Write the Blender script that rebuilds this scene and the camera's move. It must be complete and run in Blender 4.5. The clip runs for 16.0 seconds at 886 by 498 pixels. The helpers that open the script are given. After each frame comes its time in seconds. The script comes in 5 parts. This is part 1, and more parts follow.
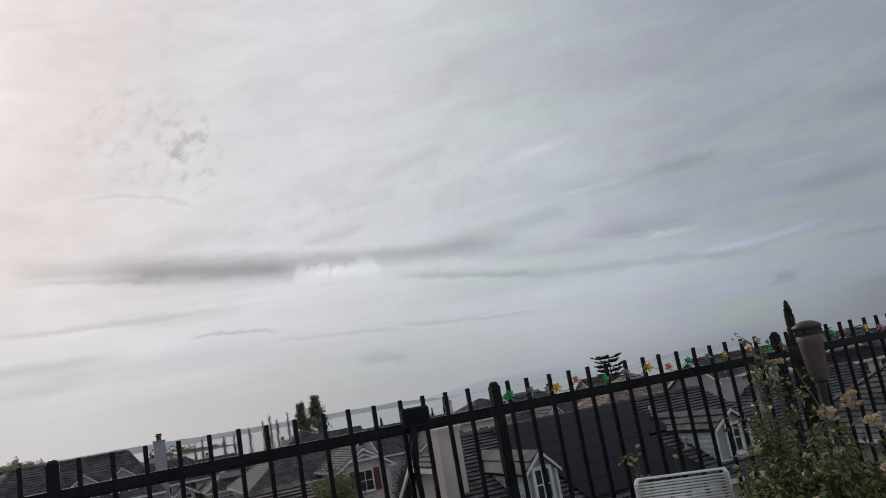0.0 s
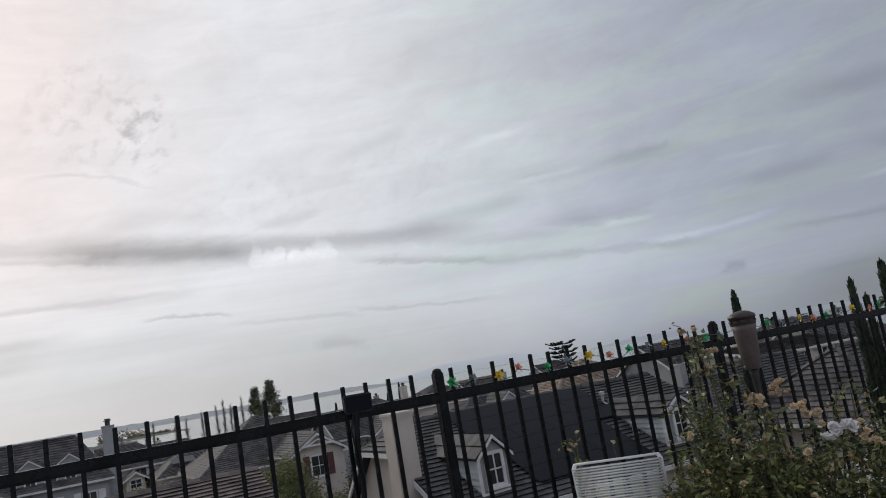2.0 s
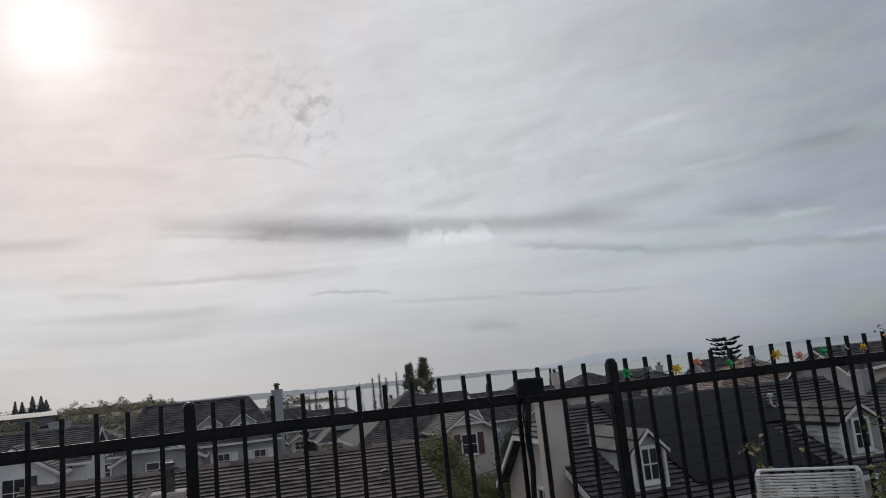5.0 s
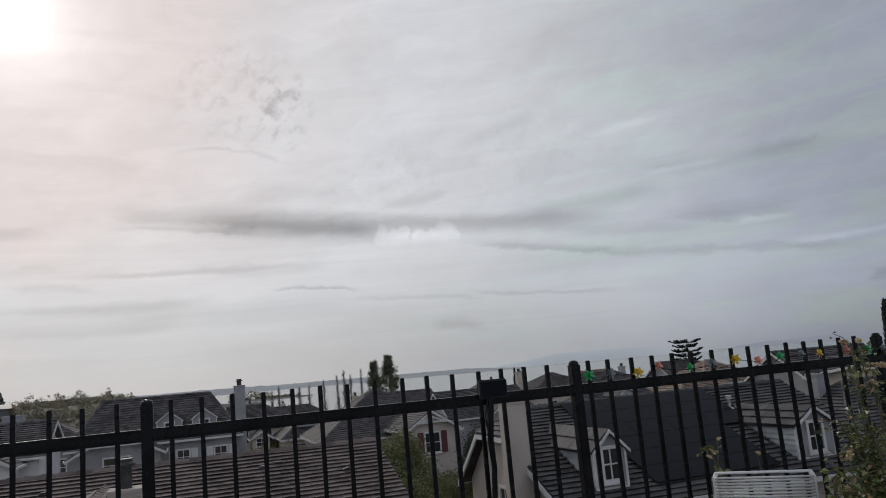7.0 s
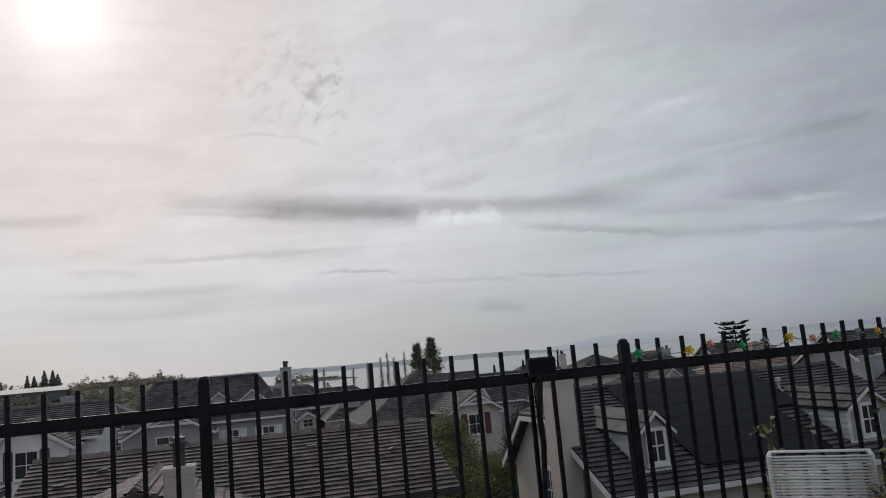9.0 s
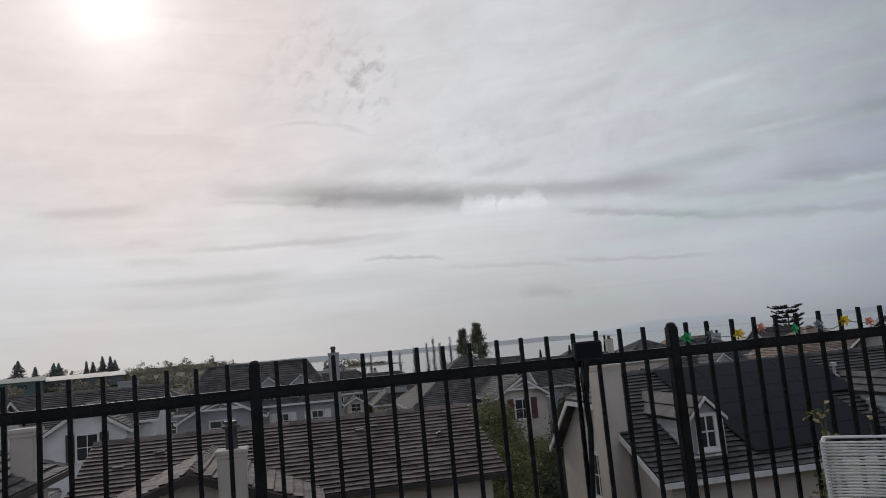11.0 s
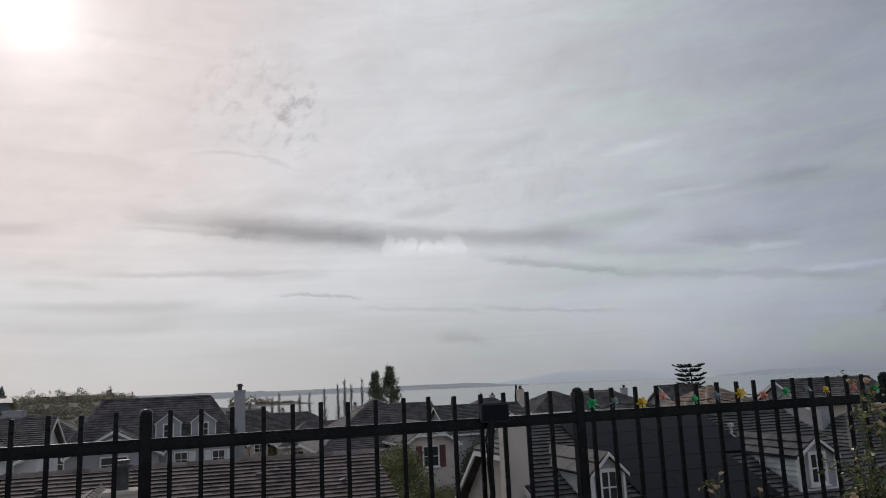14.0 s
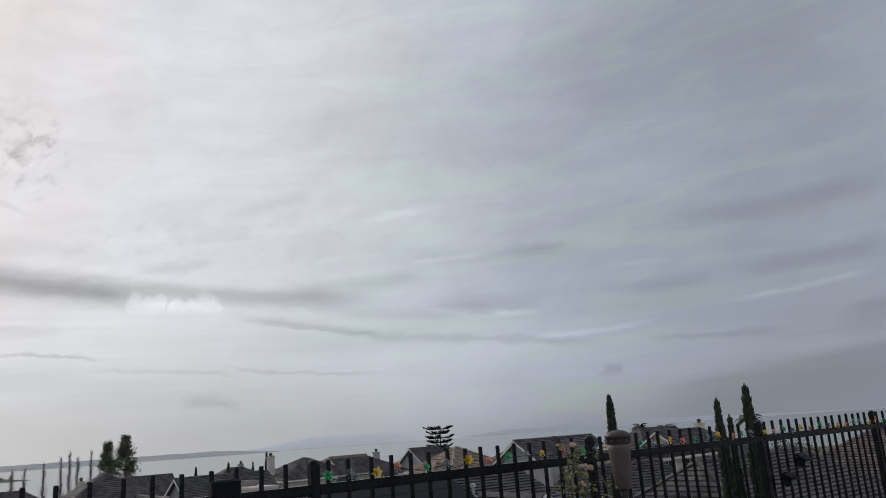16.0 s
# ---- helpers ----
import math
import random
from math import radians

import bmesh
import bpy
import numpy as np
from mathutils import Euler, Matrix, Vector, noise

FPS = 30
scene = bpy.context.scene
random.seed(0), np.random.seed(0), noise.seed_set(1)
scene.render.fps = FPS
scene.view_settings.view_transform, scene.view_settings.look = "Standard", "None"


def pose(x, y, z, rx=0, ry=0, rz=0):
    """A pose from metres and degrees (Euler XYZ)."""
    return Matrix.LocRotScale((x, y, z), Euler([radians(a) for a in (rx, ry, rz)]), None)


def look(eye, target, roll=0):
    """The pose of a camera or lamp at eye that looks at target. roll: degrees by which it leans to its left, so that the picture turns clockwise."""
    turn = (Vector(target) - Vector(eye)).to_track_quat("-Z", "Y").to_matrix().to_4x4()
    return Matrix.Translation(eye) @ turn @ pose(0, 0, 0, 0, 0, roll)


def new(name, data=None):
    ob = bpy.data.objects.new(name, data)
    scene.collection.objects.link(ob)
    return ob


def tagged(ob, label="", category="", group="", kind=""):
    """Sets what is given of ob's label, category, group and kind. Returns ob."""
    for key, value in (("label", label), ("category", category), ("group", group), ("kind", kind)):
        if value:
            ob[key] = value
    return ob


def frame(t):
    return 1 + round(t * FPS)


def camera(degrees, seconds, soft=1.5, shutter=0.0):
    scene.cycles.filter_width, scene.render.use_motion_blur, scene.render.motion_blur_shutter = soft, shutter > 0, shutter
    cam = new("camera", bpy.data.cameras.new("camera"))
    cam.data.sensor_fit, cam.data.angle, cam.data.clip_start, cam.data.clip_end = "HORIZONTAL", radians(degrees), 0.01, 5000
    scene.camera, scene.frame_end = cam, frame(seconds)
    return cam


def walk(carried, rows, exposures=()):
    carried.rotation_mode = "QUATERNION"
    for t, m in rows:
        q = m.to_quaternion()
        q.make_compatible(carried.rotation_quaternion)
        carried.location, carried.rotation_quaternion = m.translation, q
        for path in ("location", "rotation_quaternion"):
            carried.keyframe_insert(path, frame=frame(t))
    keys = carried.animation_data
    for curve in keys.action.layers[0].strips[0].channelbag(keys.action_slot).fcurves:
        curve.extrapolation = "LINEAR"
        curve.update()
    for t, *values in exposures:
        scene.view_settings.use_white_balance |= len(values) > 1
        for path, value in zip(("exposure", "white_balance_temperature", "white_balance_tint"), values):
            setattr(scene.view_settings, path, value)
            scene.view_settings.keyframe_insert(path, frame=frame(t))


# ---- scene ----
cam = camera(61.54, 16.0, soft=1.0)
PATH = [
    (0, (0.001, -0.000, 1.500), (-0.0761, 1.9631, 1.8748), -10.01),
    (0.5, (0.004, -0.020, 1.497), (-0.0558, 1.9476, 1.8522), -10.30),
    (1, (0.039, -0.020, 1.493), (0.0266, 1.9515, 1.8269), -10.47),
    (1.5, (0.074, -0.022, 1.484), (0.0995, 1.9523, 1.8029), -10.25),
    (2, (0.062, -0.015, 1.498), (0.0899, 1.9595, 1.8160), -9.77),
    (2.5, (0.032, -0.026, 1.510), (0.0002, 1.9471, 1.8365), -9.08),
    (3, (0.014, -0.026, 1.512), (-0.1287, 1.9397, 1.8524), -8.12),
    (3.5, (-0.011, -0.013, 1.506), (-0.2842, 1.9376, 1.8512), -7.29),
    (4, (-0.032, -0.011, 1.514), (-0.4026, 1.9249, 1.8544), -6.34),
    (6.5, (-0.038, 0.025, 1.511), (-0.4001, 1.9659, 1.8319), -4.82),
    (7, (-0.033, 0.016, 1.522), (-0.3338, 1.9670, 1.8413), -5.02),
    (7.5, (-0.042, 0.015, 1.511), (-0.3223, 1.9693, 1.8286), -4.61),
    (8, (-0.051, -0.008, 1.508), (-0.3584, 1.9438, 1.8180), -4.81),
    (8.5, (-0.059, -0.004, 1.505), (-0.4194, 1.9405, 1.8009), -4.80),
    (9, (-0.060, 0.007, 1.505), (-0.4755, 1.9429, 1.7884), -5.01),
    (9.5, (-0.061, 0.001, 1.500), (-0.5318, 1.9260, 1.7697), -4.88),
    (10, (-0.062, 0.001, 1.498), (-0.5735, 1.9163, 1.7601), -4.93),
    (12.5, (-0.049, 0.001, 1.505), (-0.5915, 1.9097, 1.7585), -5.20),
    (13, (-0.052, 0.002, 1.503), (-0.5476, 1.9200, 1.7804), -4.29),
    (13.5, (-0.037, 0.007, 1.534), (-0.4564, 1.9372, 1.8450), -3.31),
    (14, (-0.036, 0.023, 1.557), (-0.3518, 1.9658, 1.9119), -2.47),
    (14.5, (-0.021, 0.012, 1.571), (-0.2104, 1.9622, 1.9714), -2.27),
    (15, (0.010, -0.003, 1.578), (-0.0332, 1.9473, 2.0191), -2.53),
    (15.5, (0.027, -0.027, 1.580), (0.1654, 1.9131, 2.0454), -3.40),
    (16, (0.041, -0.041, 1.585), (0.3680, 1.8721, 2.0671), -4.07),
]
EXPOSURES = ((0.0, -0.16), (0.5, -0.18), (1.0, -0.15), (2.0, 0.03), (3.0, -0.05), (4.0, -0.22), (7.0, -0.2), (12.5, -0.21), (14.5, -0.22), (15.3, -0.22), (16.0, -0.05))
walk(cam, [(t, look(eye, target, roll)) for t, eye, target, roll in PATH], EXPOSURES)

# ---- the neighbourhood lies along the fence line: u runs along it, v down the hill ----
AXIS = 27.7
CA, SA = math.cos(radians(AXIS)), math.sin(radians(AXIS))


def at_uv(u, v, z=0.0):
    return Vector((u * CA - v * SA, u * SA + v * CA, z))


def pose_uv(u, v, z=0.0, turn=0.0):
    p = at_uv(u, v, z)
    return pose(p.x, p.y, p.z, 0, 0, AXIS + turn)


# ---- world: thin overcast over a hazy sky ----
SUN_AZ, SUN_EL = -39.3, 25.8


def ray_of(az, el):
    a, e = radians(az), radians(el)
    return Vector((math.sin(a) * math.cos(e), math.cos(a) * math.cos(e), math.sin(e)))


class Graph:
    """Small helper to write node arithmetic."""

    def __init__(self, tree):
        self.t = tree

    def n(self, kind, **k):
        node = self.t.nodes.new(kind)
        for key, value in k.items():
            node.inputs[key.replace("_", " ")].default_value = value
        return node

    def put(self, value, socket):
        if isinstance(value, (int, float)):
            socket.default_value = value
        elif isinstance(value, tuple):
            socket.default_value = value
        else:
            self.t.links.new(value, socket)

    def m(self, op, a, b=0.0, c=0.0):
        node = self.t.nodes.new("ShaderNodeMath")
        node.operation = op
        for s, v in zip(node.inputs, (a, b, c)):
            self.put(v, s)
        return node.outputs[0]

    def band(self, x, lo, hi, a=0.0, b=1.0):
        node = self.t.nodes.new("ShaderNodeMapRange")
        node.interpolation_type = "SMOOTHSTEP"
        for key, v in (("Value", x), ("From Min", lo), ("From Max", hi), ("To Min", a), ("To Max", b)):
            self.put(v, node.inputs[key])
        return node.outputs[0]

    def vec(self, x, y, z=0.0):
        node = self.t.nodes.new("ShaderNodeCombineXYZ")
        for s, v in zip(node.inputs, (x, y, z)):
            self.put(v, s)
        return node.outputs[0]

    def noise(self, vector, scale, detail=4.0, rough=0.55, warp=0.0):
        node = self.n("ShaderNodeTexNoise", Scale=scale, Detail=detail, Roughness=rough, Distortion=warp)
        if vector is not None:
            self.put(vector, node.inputs["Vector"])
        return node.outputs["Fac"]

    def mix(self, fac, a, b, kind="MIX"):
        node = self.t.nodes.new("ShaderNodeMix")
        node.data_type, node.blend_type = "RGBA", kind
        self.put(fac, node.inputs[0])
        self.put(a, node.inputs[6])
        self.put(b, node.inputs[7])
        return node.outputs[2]


# cloud bands: azimuth and elevation of the middle, half length, slope, bow, depth above, depth below (degrees), change of light
MAIN_BAND = (
    (-19.8, 11.64, 9.0, -0.089, -0.0012, 1.78, 1.42, -0.340),
    (-28.9, 12.48, 5.2, -0.069, 0.0007, 1.19, 0.83, -0.140),
    (-27.8, 11.69, 6.2, -0.070, -0.0088, 0.36, 0.24, -0.100),
    (-5.5, 11.02, 12.2, -0.067, 0.0006, 0.95, 1.19, -0.200),
    (2.7, 11.65, 6.8, 0.068, 0.0055, 0.83, 1.19, -0.110),
    (4.6, 9.21, 8.9, -0.104, 0.0048, 0.71, 0.59, -0.070),
    (-0.1, 8.37, 7.7, -0.166, -0.0010, 0.65, 0.36, -0.150),
    (12.8, 6.84, 9.8, -0.097, -0.0025, 0.53, 0.53, -0.110),
)
LOW_BANDS = (
    (-27.5, 8.55, 10.0, 0.023, 0.0014, 0.47, 0.30, -0.130),
    (-21.6, 8.40, 5.0, 0.058, 0.0085, 0.36, 0.71, -0.070),
    (-18.7, 6.93, 3.8, -0.071, -0.0168, 0.27, 0.15, -0.170),
    (-33.4, 6.25, 8.6, 0.024, 0.0034, 0.53, 0.71, -0.090),
    (-24.5, 5.56, 10.2, 0.017, -0.0008, 0.71, 1.31, -0.080),
    (-11.1, 5.66, 6.5, -0.069, -0.0053, 0.30, 0.24, -0.080),
    (-35.0, 4.60, 7.6, 0.007, 0.0056, 1.07, 0.59, -0.070),
    (-41.3, 11.37, 4.5, 0.069, -0.0022, 0.59, 0.83, -0.110),
    (-37.9, 9.17, 1.7, -0.010, -0.0918, 0.53, 0.47, -0.060),
    (-36.7, 7.80, 3.4, -0.019, -0.0271, 0.53, 0.47, -0.070),
    (-1.4, 5.14, 6.8, -0.083, 0.0045, 0.24, 0.24, -0.100),
    (-8.1, 3.31, 2.3, -0.125, -0.0558, 0.89, 0.65, -0.100),
)
HIGH_WISPS = (
    (-24.2, 17.45, 5.2, -0.132, -0.0361, 0.27, 0.24, -0.080),
    (-34.5, 16.71, 6.1, -0.039, -0.0050, 0.30, 1.07, -0.040),
    (-19.5, 14.16, 5.3, -0.015, -0.0261, 1.19, 0.95, -0.060),
    (-10.5, 13.00, 3.4, 0.137, 0.0401, 0.77, 0.53, -0.090),
    (-7.8, 15.41, 3.1, 0.119, -0.0130, 0.83, 0.83, -0.060),
    (-3.8, 17.79, 4.5, 0.300, -0.0030, 0.83, 0.83, -0.060),
    (-1.3, 16.27, 5.9, 0.269, 0.0097, 0.71, 0.71, 0.035),
    (-13.7, 24.59, 2.6, 0.383, 0.0303, 1.48, 1.48, -0.040),
)
COOL_SIDE = (
    (16.9, 13.22, 2.7, 0.067, 0.0123, 0.65, 0.71, -0.060),
    (14.2, 13.23, 10.0, -0.027, -0.0021, 1.19, 1.19, -0.080),
    (10.0, 13.23, 3.7, 0.028, 0.0046, 0.36, 0.42, 0.080),
    (5.7, 16.74, 3.3, 0.160, -0.0241, 0.53, 0.47, 0.060),
    (11.0, 9.24, 3.0, -0.190, -0.0116, 0.83, 0.36, -0.090),
    (15.0, 8.73, 2.6, -0.008, -0.0148, 0.30, 0.47, 0.080),
    (20.7, 6.73, 5.6, 0.043, 0.0130, 0.36, 0.36, 0.100),
    (35.1, 8.26, 5.8, 0.087, 0.0004, 0.30, 0.42, 0.120),
    (34.6, 14.18, 9.0, 0.009, 0.0055, 1.19, 1.48, -0.110),
    (36.5, 10.09, 6.1, 0.061, 0.0103, 1.07, 1.07, -0.100),
    (26.4, 9.54, 4.0, 0.013, 0.0137, 0.83, 0.83, -0.080),
)
BANK = (
    (13.4, 9.23, 4.5, -0.133, 0.0190, 1.48, 0.42, -0.090),
    (17.3, 13.52, 2.9, -0.018, -0.0020, 0.42, 0.42, -0.040),
    (29.5, 5.57, 5.6, -0.021, 0.0047, 0.47, 0.47, -0.100),
    (34.5, 2.87, 12.1, 0.109, 0.0009, 1.1, 7.12, -0.130),
    (41.0, 6.59, 4.2, 0.058, -0.0413, 0.9, 2.67, -0.110),
    (21.7, 3.76, 1.1, -0.085, -0.0405, 0.59, 0.53, -0.130),
    (29.3, 27.55, 15.0, -0.179, -0.0124, 8.90, 7.71, -0.090),
    (13.8, 28.60, 5.0, 0.213, 0.0144, 1.31, 1.54, 0.050),
    (24.6, 11.50, 3.1, -0.037, -0.0017, 0.36, 0.36, 0.060),
    (7.5, 17.09, 3.5, 0.145, 0.0275, 0.71, 0.71, 0.040),
)
# knobs of the small cumulus: azimuth, elevation, radius
PUFFS = ((-13.40, 10.78, 0.42), (-12.54, 10.42, 0.51), (-11.73, 10.66, 0.38), (-10.57, 10.14, 0.55), (-9.54, 10.28, 0.42), (-8.50, 10.54, 0.60), (-7.88, 10.05, 0.38))


def build_world():
    world = bpy.data.worlds.new("overcast_sky")
    world.use_nodes = True
    scene.world = world
    g = Graph(world.node_tree)
    world.node_tree.nodes.clear()
    way = g.n("ShaderNodeTexCoord").outputs["Generated"]
    sep = g.n("ShaderNodeSeparateXYZ")
    g.put(way, sep.inputs[0])
    x, y, z = sep.outputs
    deg = 180 / math.pi
    az = g.m("MULTIPLY", g.m("ARCTAN2", x, y), deg)
    el = g.m("MULTIPLY", g.m("ARCSINE", z), deg)
    sun = ray_of(SUN_AZ, SUN_EL)
    dot = g.m("ADD", g.m("ADD", g.m("MULTIPLY", x, sun.x), g.m("MULTIPLY", y, sun.y)), g.m("MULTIPLY", z, sun.z))
    ang = g.m("MULTIPLY", g.m("ARCCOSINE", g.m("MINIMUM", dot, 0.99999)), deg)

    def field(ka, ke, lean, detail, rough, warp):
        """Cloud noise stretched by ka across and ke upwards, its grain leaning."""
        return g.noise(g.vec(g.m("MULTIPLY_ADD", el, ke * lean, g.m("MULTIPLY", az, ka)), g.m("MULTIPLY_ADD", az, -ka * lean * 2.0, g.m("MULTIPLY", el, ke))), 1.0, detail, rough, warp)

    wide = field(0.08, 0.2, 0.0, 5.0, 0.55, 0.4)
    fine = field(0.24, 0.42, 0.3, 6.0, 0.62, 0.8)
    fibre = field(0.07, 0.42, 0.32, 6.0, 0.6, 0.9)
    # the sheet dims away from the sun
    light = g.band(g.m("MULTIPLY_ADD", g.m("SUBTRACT", wide, 0.5), 22.0, ang), 24.0, 70.0, 0.785, 0.372)
    # unseen sky beyond 75 degrees is brightened to lift the dim house fronts
    light = g.m("MULTIPLY", light, g.band(ang, 75.0, 140.0, 1.0, 1.8))
    light = g.m("MULTIPLY", light, g.band(el, -1.0, 10.0, 0.80, 1.0))
    strata = field(0.03, 0.75, 0.0, 5.0, 0.6, 0.8)
    low = g.m("MULTIPLY", g.band(el, 1.0, 3.0), g.band(el, 9.0, 14.0, 1.0, 0.0))
    light = g.m("MULTIPLY", light, g.m("MULTIPLY_ADD", g.m("MULTIPLY", g.m("SUBTRACT", strata, 0.5), low), 0.22, 1.0))
    light = g.m("MULTIPLY", light, g.m("MULTIPLY_ADD", g.m("SUBTRACT", wide, 0.5), 0.2, 1.0))
    # soft fibres and billows, more of both high up
    up = g.band(el, 5.0, 14.0, 0.35, 1.0)
    light = g.m("MULTIPLY", light, g.m("MULTIPLY_ADD", g.m("MULTIPLY", g.m("SUBTRACT", fine, 0.5), up), 0.2, 1.0))
    light = g.m("MULTIPLY", light, g.m("MULTIPLY_ADD", g.m("MULTIPLY", g.m("SUBTRACT", fibre, 0.5), up), 0.26, 1.0))
    # broad pale sheet over the middle of the bay, thin haze low down
    for a0, e0, la, lt, amp in ((16.0, 4.2, 20.0, 4.0, 0.19), (13.0, 23.5, 17.0, 6.5, -0.09), (-12.0, 1.8, 18.0, 4.5, -0.08)):
        r = g.m("ADD", g.m("POWER", g.m("ABSOLUTE", g.m("DIVIDE", g.m("SUBTRACT", az, a0), la)), 2.0), g.m("POWER", g.m("ABSOLUTE", g.m("DIVIDE", g.m("SUBTRACT", el, e0), lt)), 2.0))
        light = g.m("MULTIPLY", light, g.band(r, -0.25, 1.35, 1.0 + amp * 1.2, 1.0))
    # bands, their outlines drawn out by the wind
    ragged = field(0.5, 1.1, 0.1, 6.0, 0.66, 0.7)
    shred = field(0.22, 1.3, 0.1, 5.0, 0.62, 0.6)
    waz = g.m("MULTIPLY_ADD", g.m("SUBTRACT", ragged, 0.5), 2.4, az)
    wel = g.m("ADD", g.m("MULTIPLY_ADD", g.m("SUBTRACT", ragged, 0.5), 0.5, el), g.m("MULTIPLY", g.m("SUBTRACT", shred, 0.5), 0.45))
    density = g.m("MULTIPLY_ADD", g.m("SUBTRACT", fine, 0.5), 0.9, 1.4)
    for a0, e0, half, slope, bow, above, below, amp in MAIN_BAND + LOW_BANDS + HIGH_WISPS + COOL_SIDE + BANK:
        da = g.m("SUBTRACT", waz, a0)
        de = g.m("SUBTRACT", g.m("SUBTRACT", wel, e0), g.m("MULTIPLY", da, g.m("MULTIPLY_ADD", da, bow, slope)))
        f = g.m("MULTIPLY", g.band(de, -below, 0.0), g.band(de, 0.0, above, 1.0, 0.0))
        f = g.m("MULTIPLY", f, g.band(g.m("ABSOLUTE", da), half * 0.4, half, 1.0, 0.0))
        light = g.m("MULTIPLY", light, g.m("MULTIPLY_ADD", g.m("MULTIPLY", f, density), amp, 1.0))
    # rippled patches of small dapples
    cells = g.band(field(0.75, 0.95, 0.3, 3.0, 0.55, 0.3), 0.45, 0.72)
    for a0, e0, la, lt, amp in ((-20.3, 20.4, 2.4, 3.4, -0.24), (-24.0, 21.5, 5.5, 4.5, -0.14), (-13.0, 14.8, 6.0, 2.4, -0.07), (-2.0, 15.5, 6.0, 3.5, -0.05)):
        r = g.m("ADD", g.m("POWER", g.m("ABSOLUTE", g.m("DIVIDE", g.m("SUBTRACT", az, a0), la)), 2.0), g.m("POWER", g.m("ABSOLUTE", g.m("DIVIDE", g.m("SUBTRACT", el, e0), lt)), 2.0))
        light = g.m("MULTIPLY", light, g.m("MULTIPLY_ADD", g.m("MULTIPLY", g.band(r, 0.1, 1.2, 1.0, 0.0), cells), amp, 1.0))
    # a small bright cumulus with a knobbly top
    curl = field(1.5, 1.6, 0.0, 5.0, 0.6, 0.3)
    puff = 0.0
    for a0, e0, r0 in PUFFS:
        da, de = g.m("SUBTRACT", az, a0), g.m("MINIMUM", g.m("SUBTRACT", el, e0), 0.0)
        over = g.m("MAXIMUM", g.m("SUBTRACT", el, e0), 0.0)
        d = g.m("SQRT", g.m("ADD", g.m("MULTIPLY", da, da), g.m("ADD", g.m("MULTIPLY", over, over), g.m("MULTIPLY", g.m("MULTIPLY", de, de), 0.12))))
        d = g.m("MULTIPLY_ADD", g.m("SUBTRACT", curl, 0.5), 1.0, d)
        puff = g.m("MAXIMUM", puff, g.band(d, r0 * 0.9, r0 * 1.7, 1.0, 0.0))
    puff = g.m("MULTIPLY", puff, g.band(el, 9.5, 10.6))
    light = g.m("MULTIPLY", light, g.m("MULTIPLY_ADD", puff, g.m("MULTIPLY_ADD", curl, 0.3, 0.08), 1.0))
    # colour: rosy by the sun, cool slate away from it, faint green at the thin places
    blot = field(0.06, 0.1, 0.2, 3.0, 0.5, 0.5)
    drift = g.m("MULTIPLY_ADD", g.m("SUBTRACT", blot, 0.5), 22.0, ang)
    tint = g.mix(g.band(drift, 9.0, 27.0), (1.07, 0.965, 0.955, 1), (0.98, 0.997, 1.045, 1))
    tint = g.mix(g.band(drift, 32.0, 62.0), tint, (0.89, 0.965, 1.16, 1))
    green = g.m("MULTIPLY", g.band(fibre, 0.42, 0.66), g.m("MULTIPLY", g.band(ang, 30.0, 44.0), g.band(ang, 58.0, 85.0, 1.0, 0.0)))
    tint = g.mix(g.m("MULTIPLY", green, 0.8), tint, (0.9, 1.03, 1.045, 1))
    veil = g.mix(1.0, tint, g.vec(light, light, light), "MULTIPLY")
    glow = g.m("ADD", g.m("MULTIPLY", g.m("POWER", 2.718, g.m("MULTIPLY", g.m("POWER", g.m("DIVIDE", ang, 3.3), 2.0), -1.0)), 0.42),
               g.m("MULTIPLY", g.m("POWER", 2.718, g.m("DIVIDE", ang, -6.0)), 0.27))
    veil = g.mix(1.0, veil, g.mix(1.0, (1.0, 0.94, 0.91, 1), g.vec(glow, glow, glow), "MULTIPLY"), "ADD")
    sky = g.n("ShaderNodeTexSky")
    sky.sky_type, sky.sun_disc = "NISHITA", False
    sky.sun_elevation, sky.sun_rotation = radians(SUN_EL), radians(SUN_AZ)
    clear = g.n("ShaderNodeBackground", Strength=0.05)
    g.put(sky.outputs[0], clear.inputs["Color"])
    cloud = g.n("ShaderNodeBackground", Strength=1.0)
    g.put(veil, cloud.inputs["Color"])
    both = g.n("ShaderNodeMixShader")
    both.inputs[0].default_value = 0.93
    g.put(clear.outputs[0], both.inputs[1])
    g.put(cloud.outputs[0], both.inputs[2])
    out = g.n("ShaderNodeOutputWorld")
    g.put(both.outputs[0], out.inputs[0])


build_world()
sun_lamp = new("sun", bpy.data.lights.new("sun", "SUN"))
sun_lamp.data.energy, sun_lamp.data.angle, sun_lamp.data.color = 1.0, radians(11), (1.0, 0.93, 0.86)
sun_lamp.matrix_world = look(ray_of(SUN_AZ, SUN_EL) * 50, (0, 0, 0))


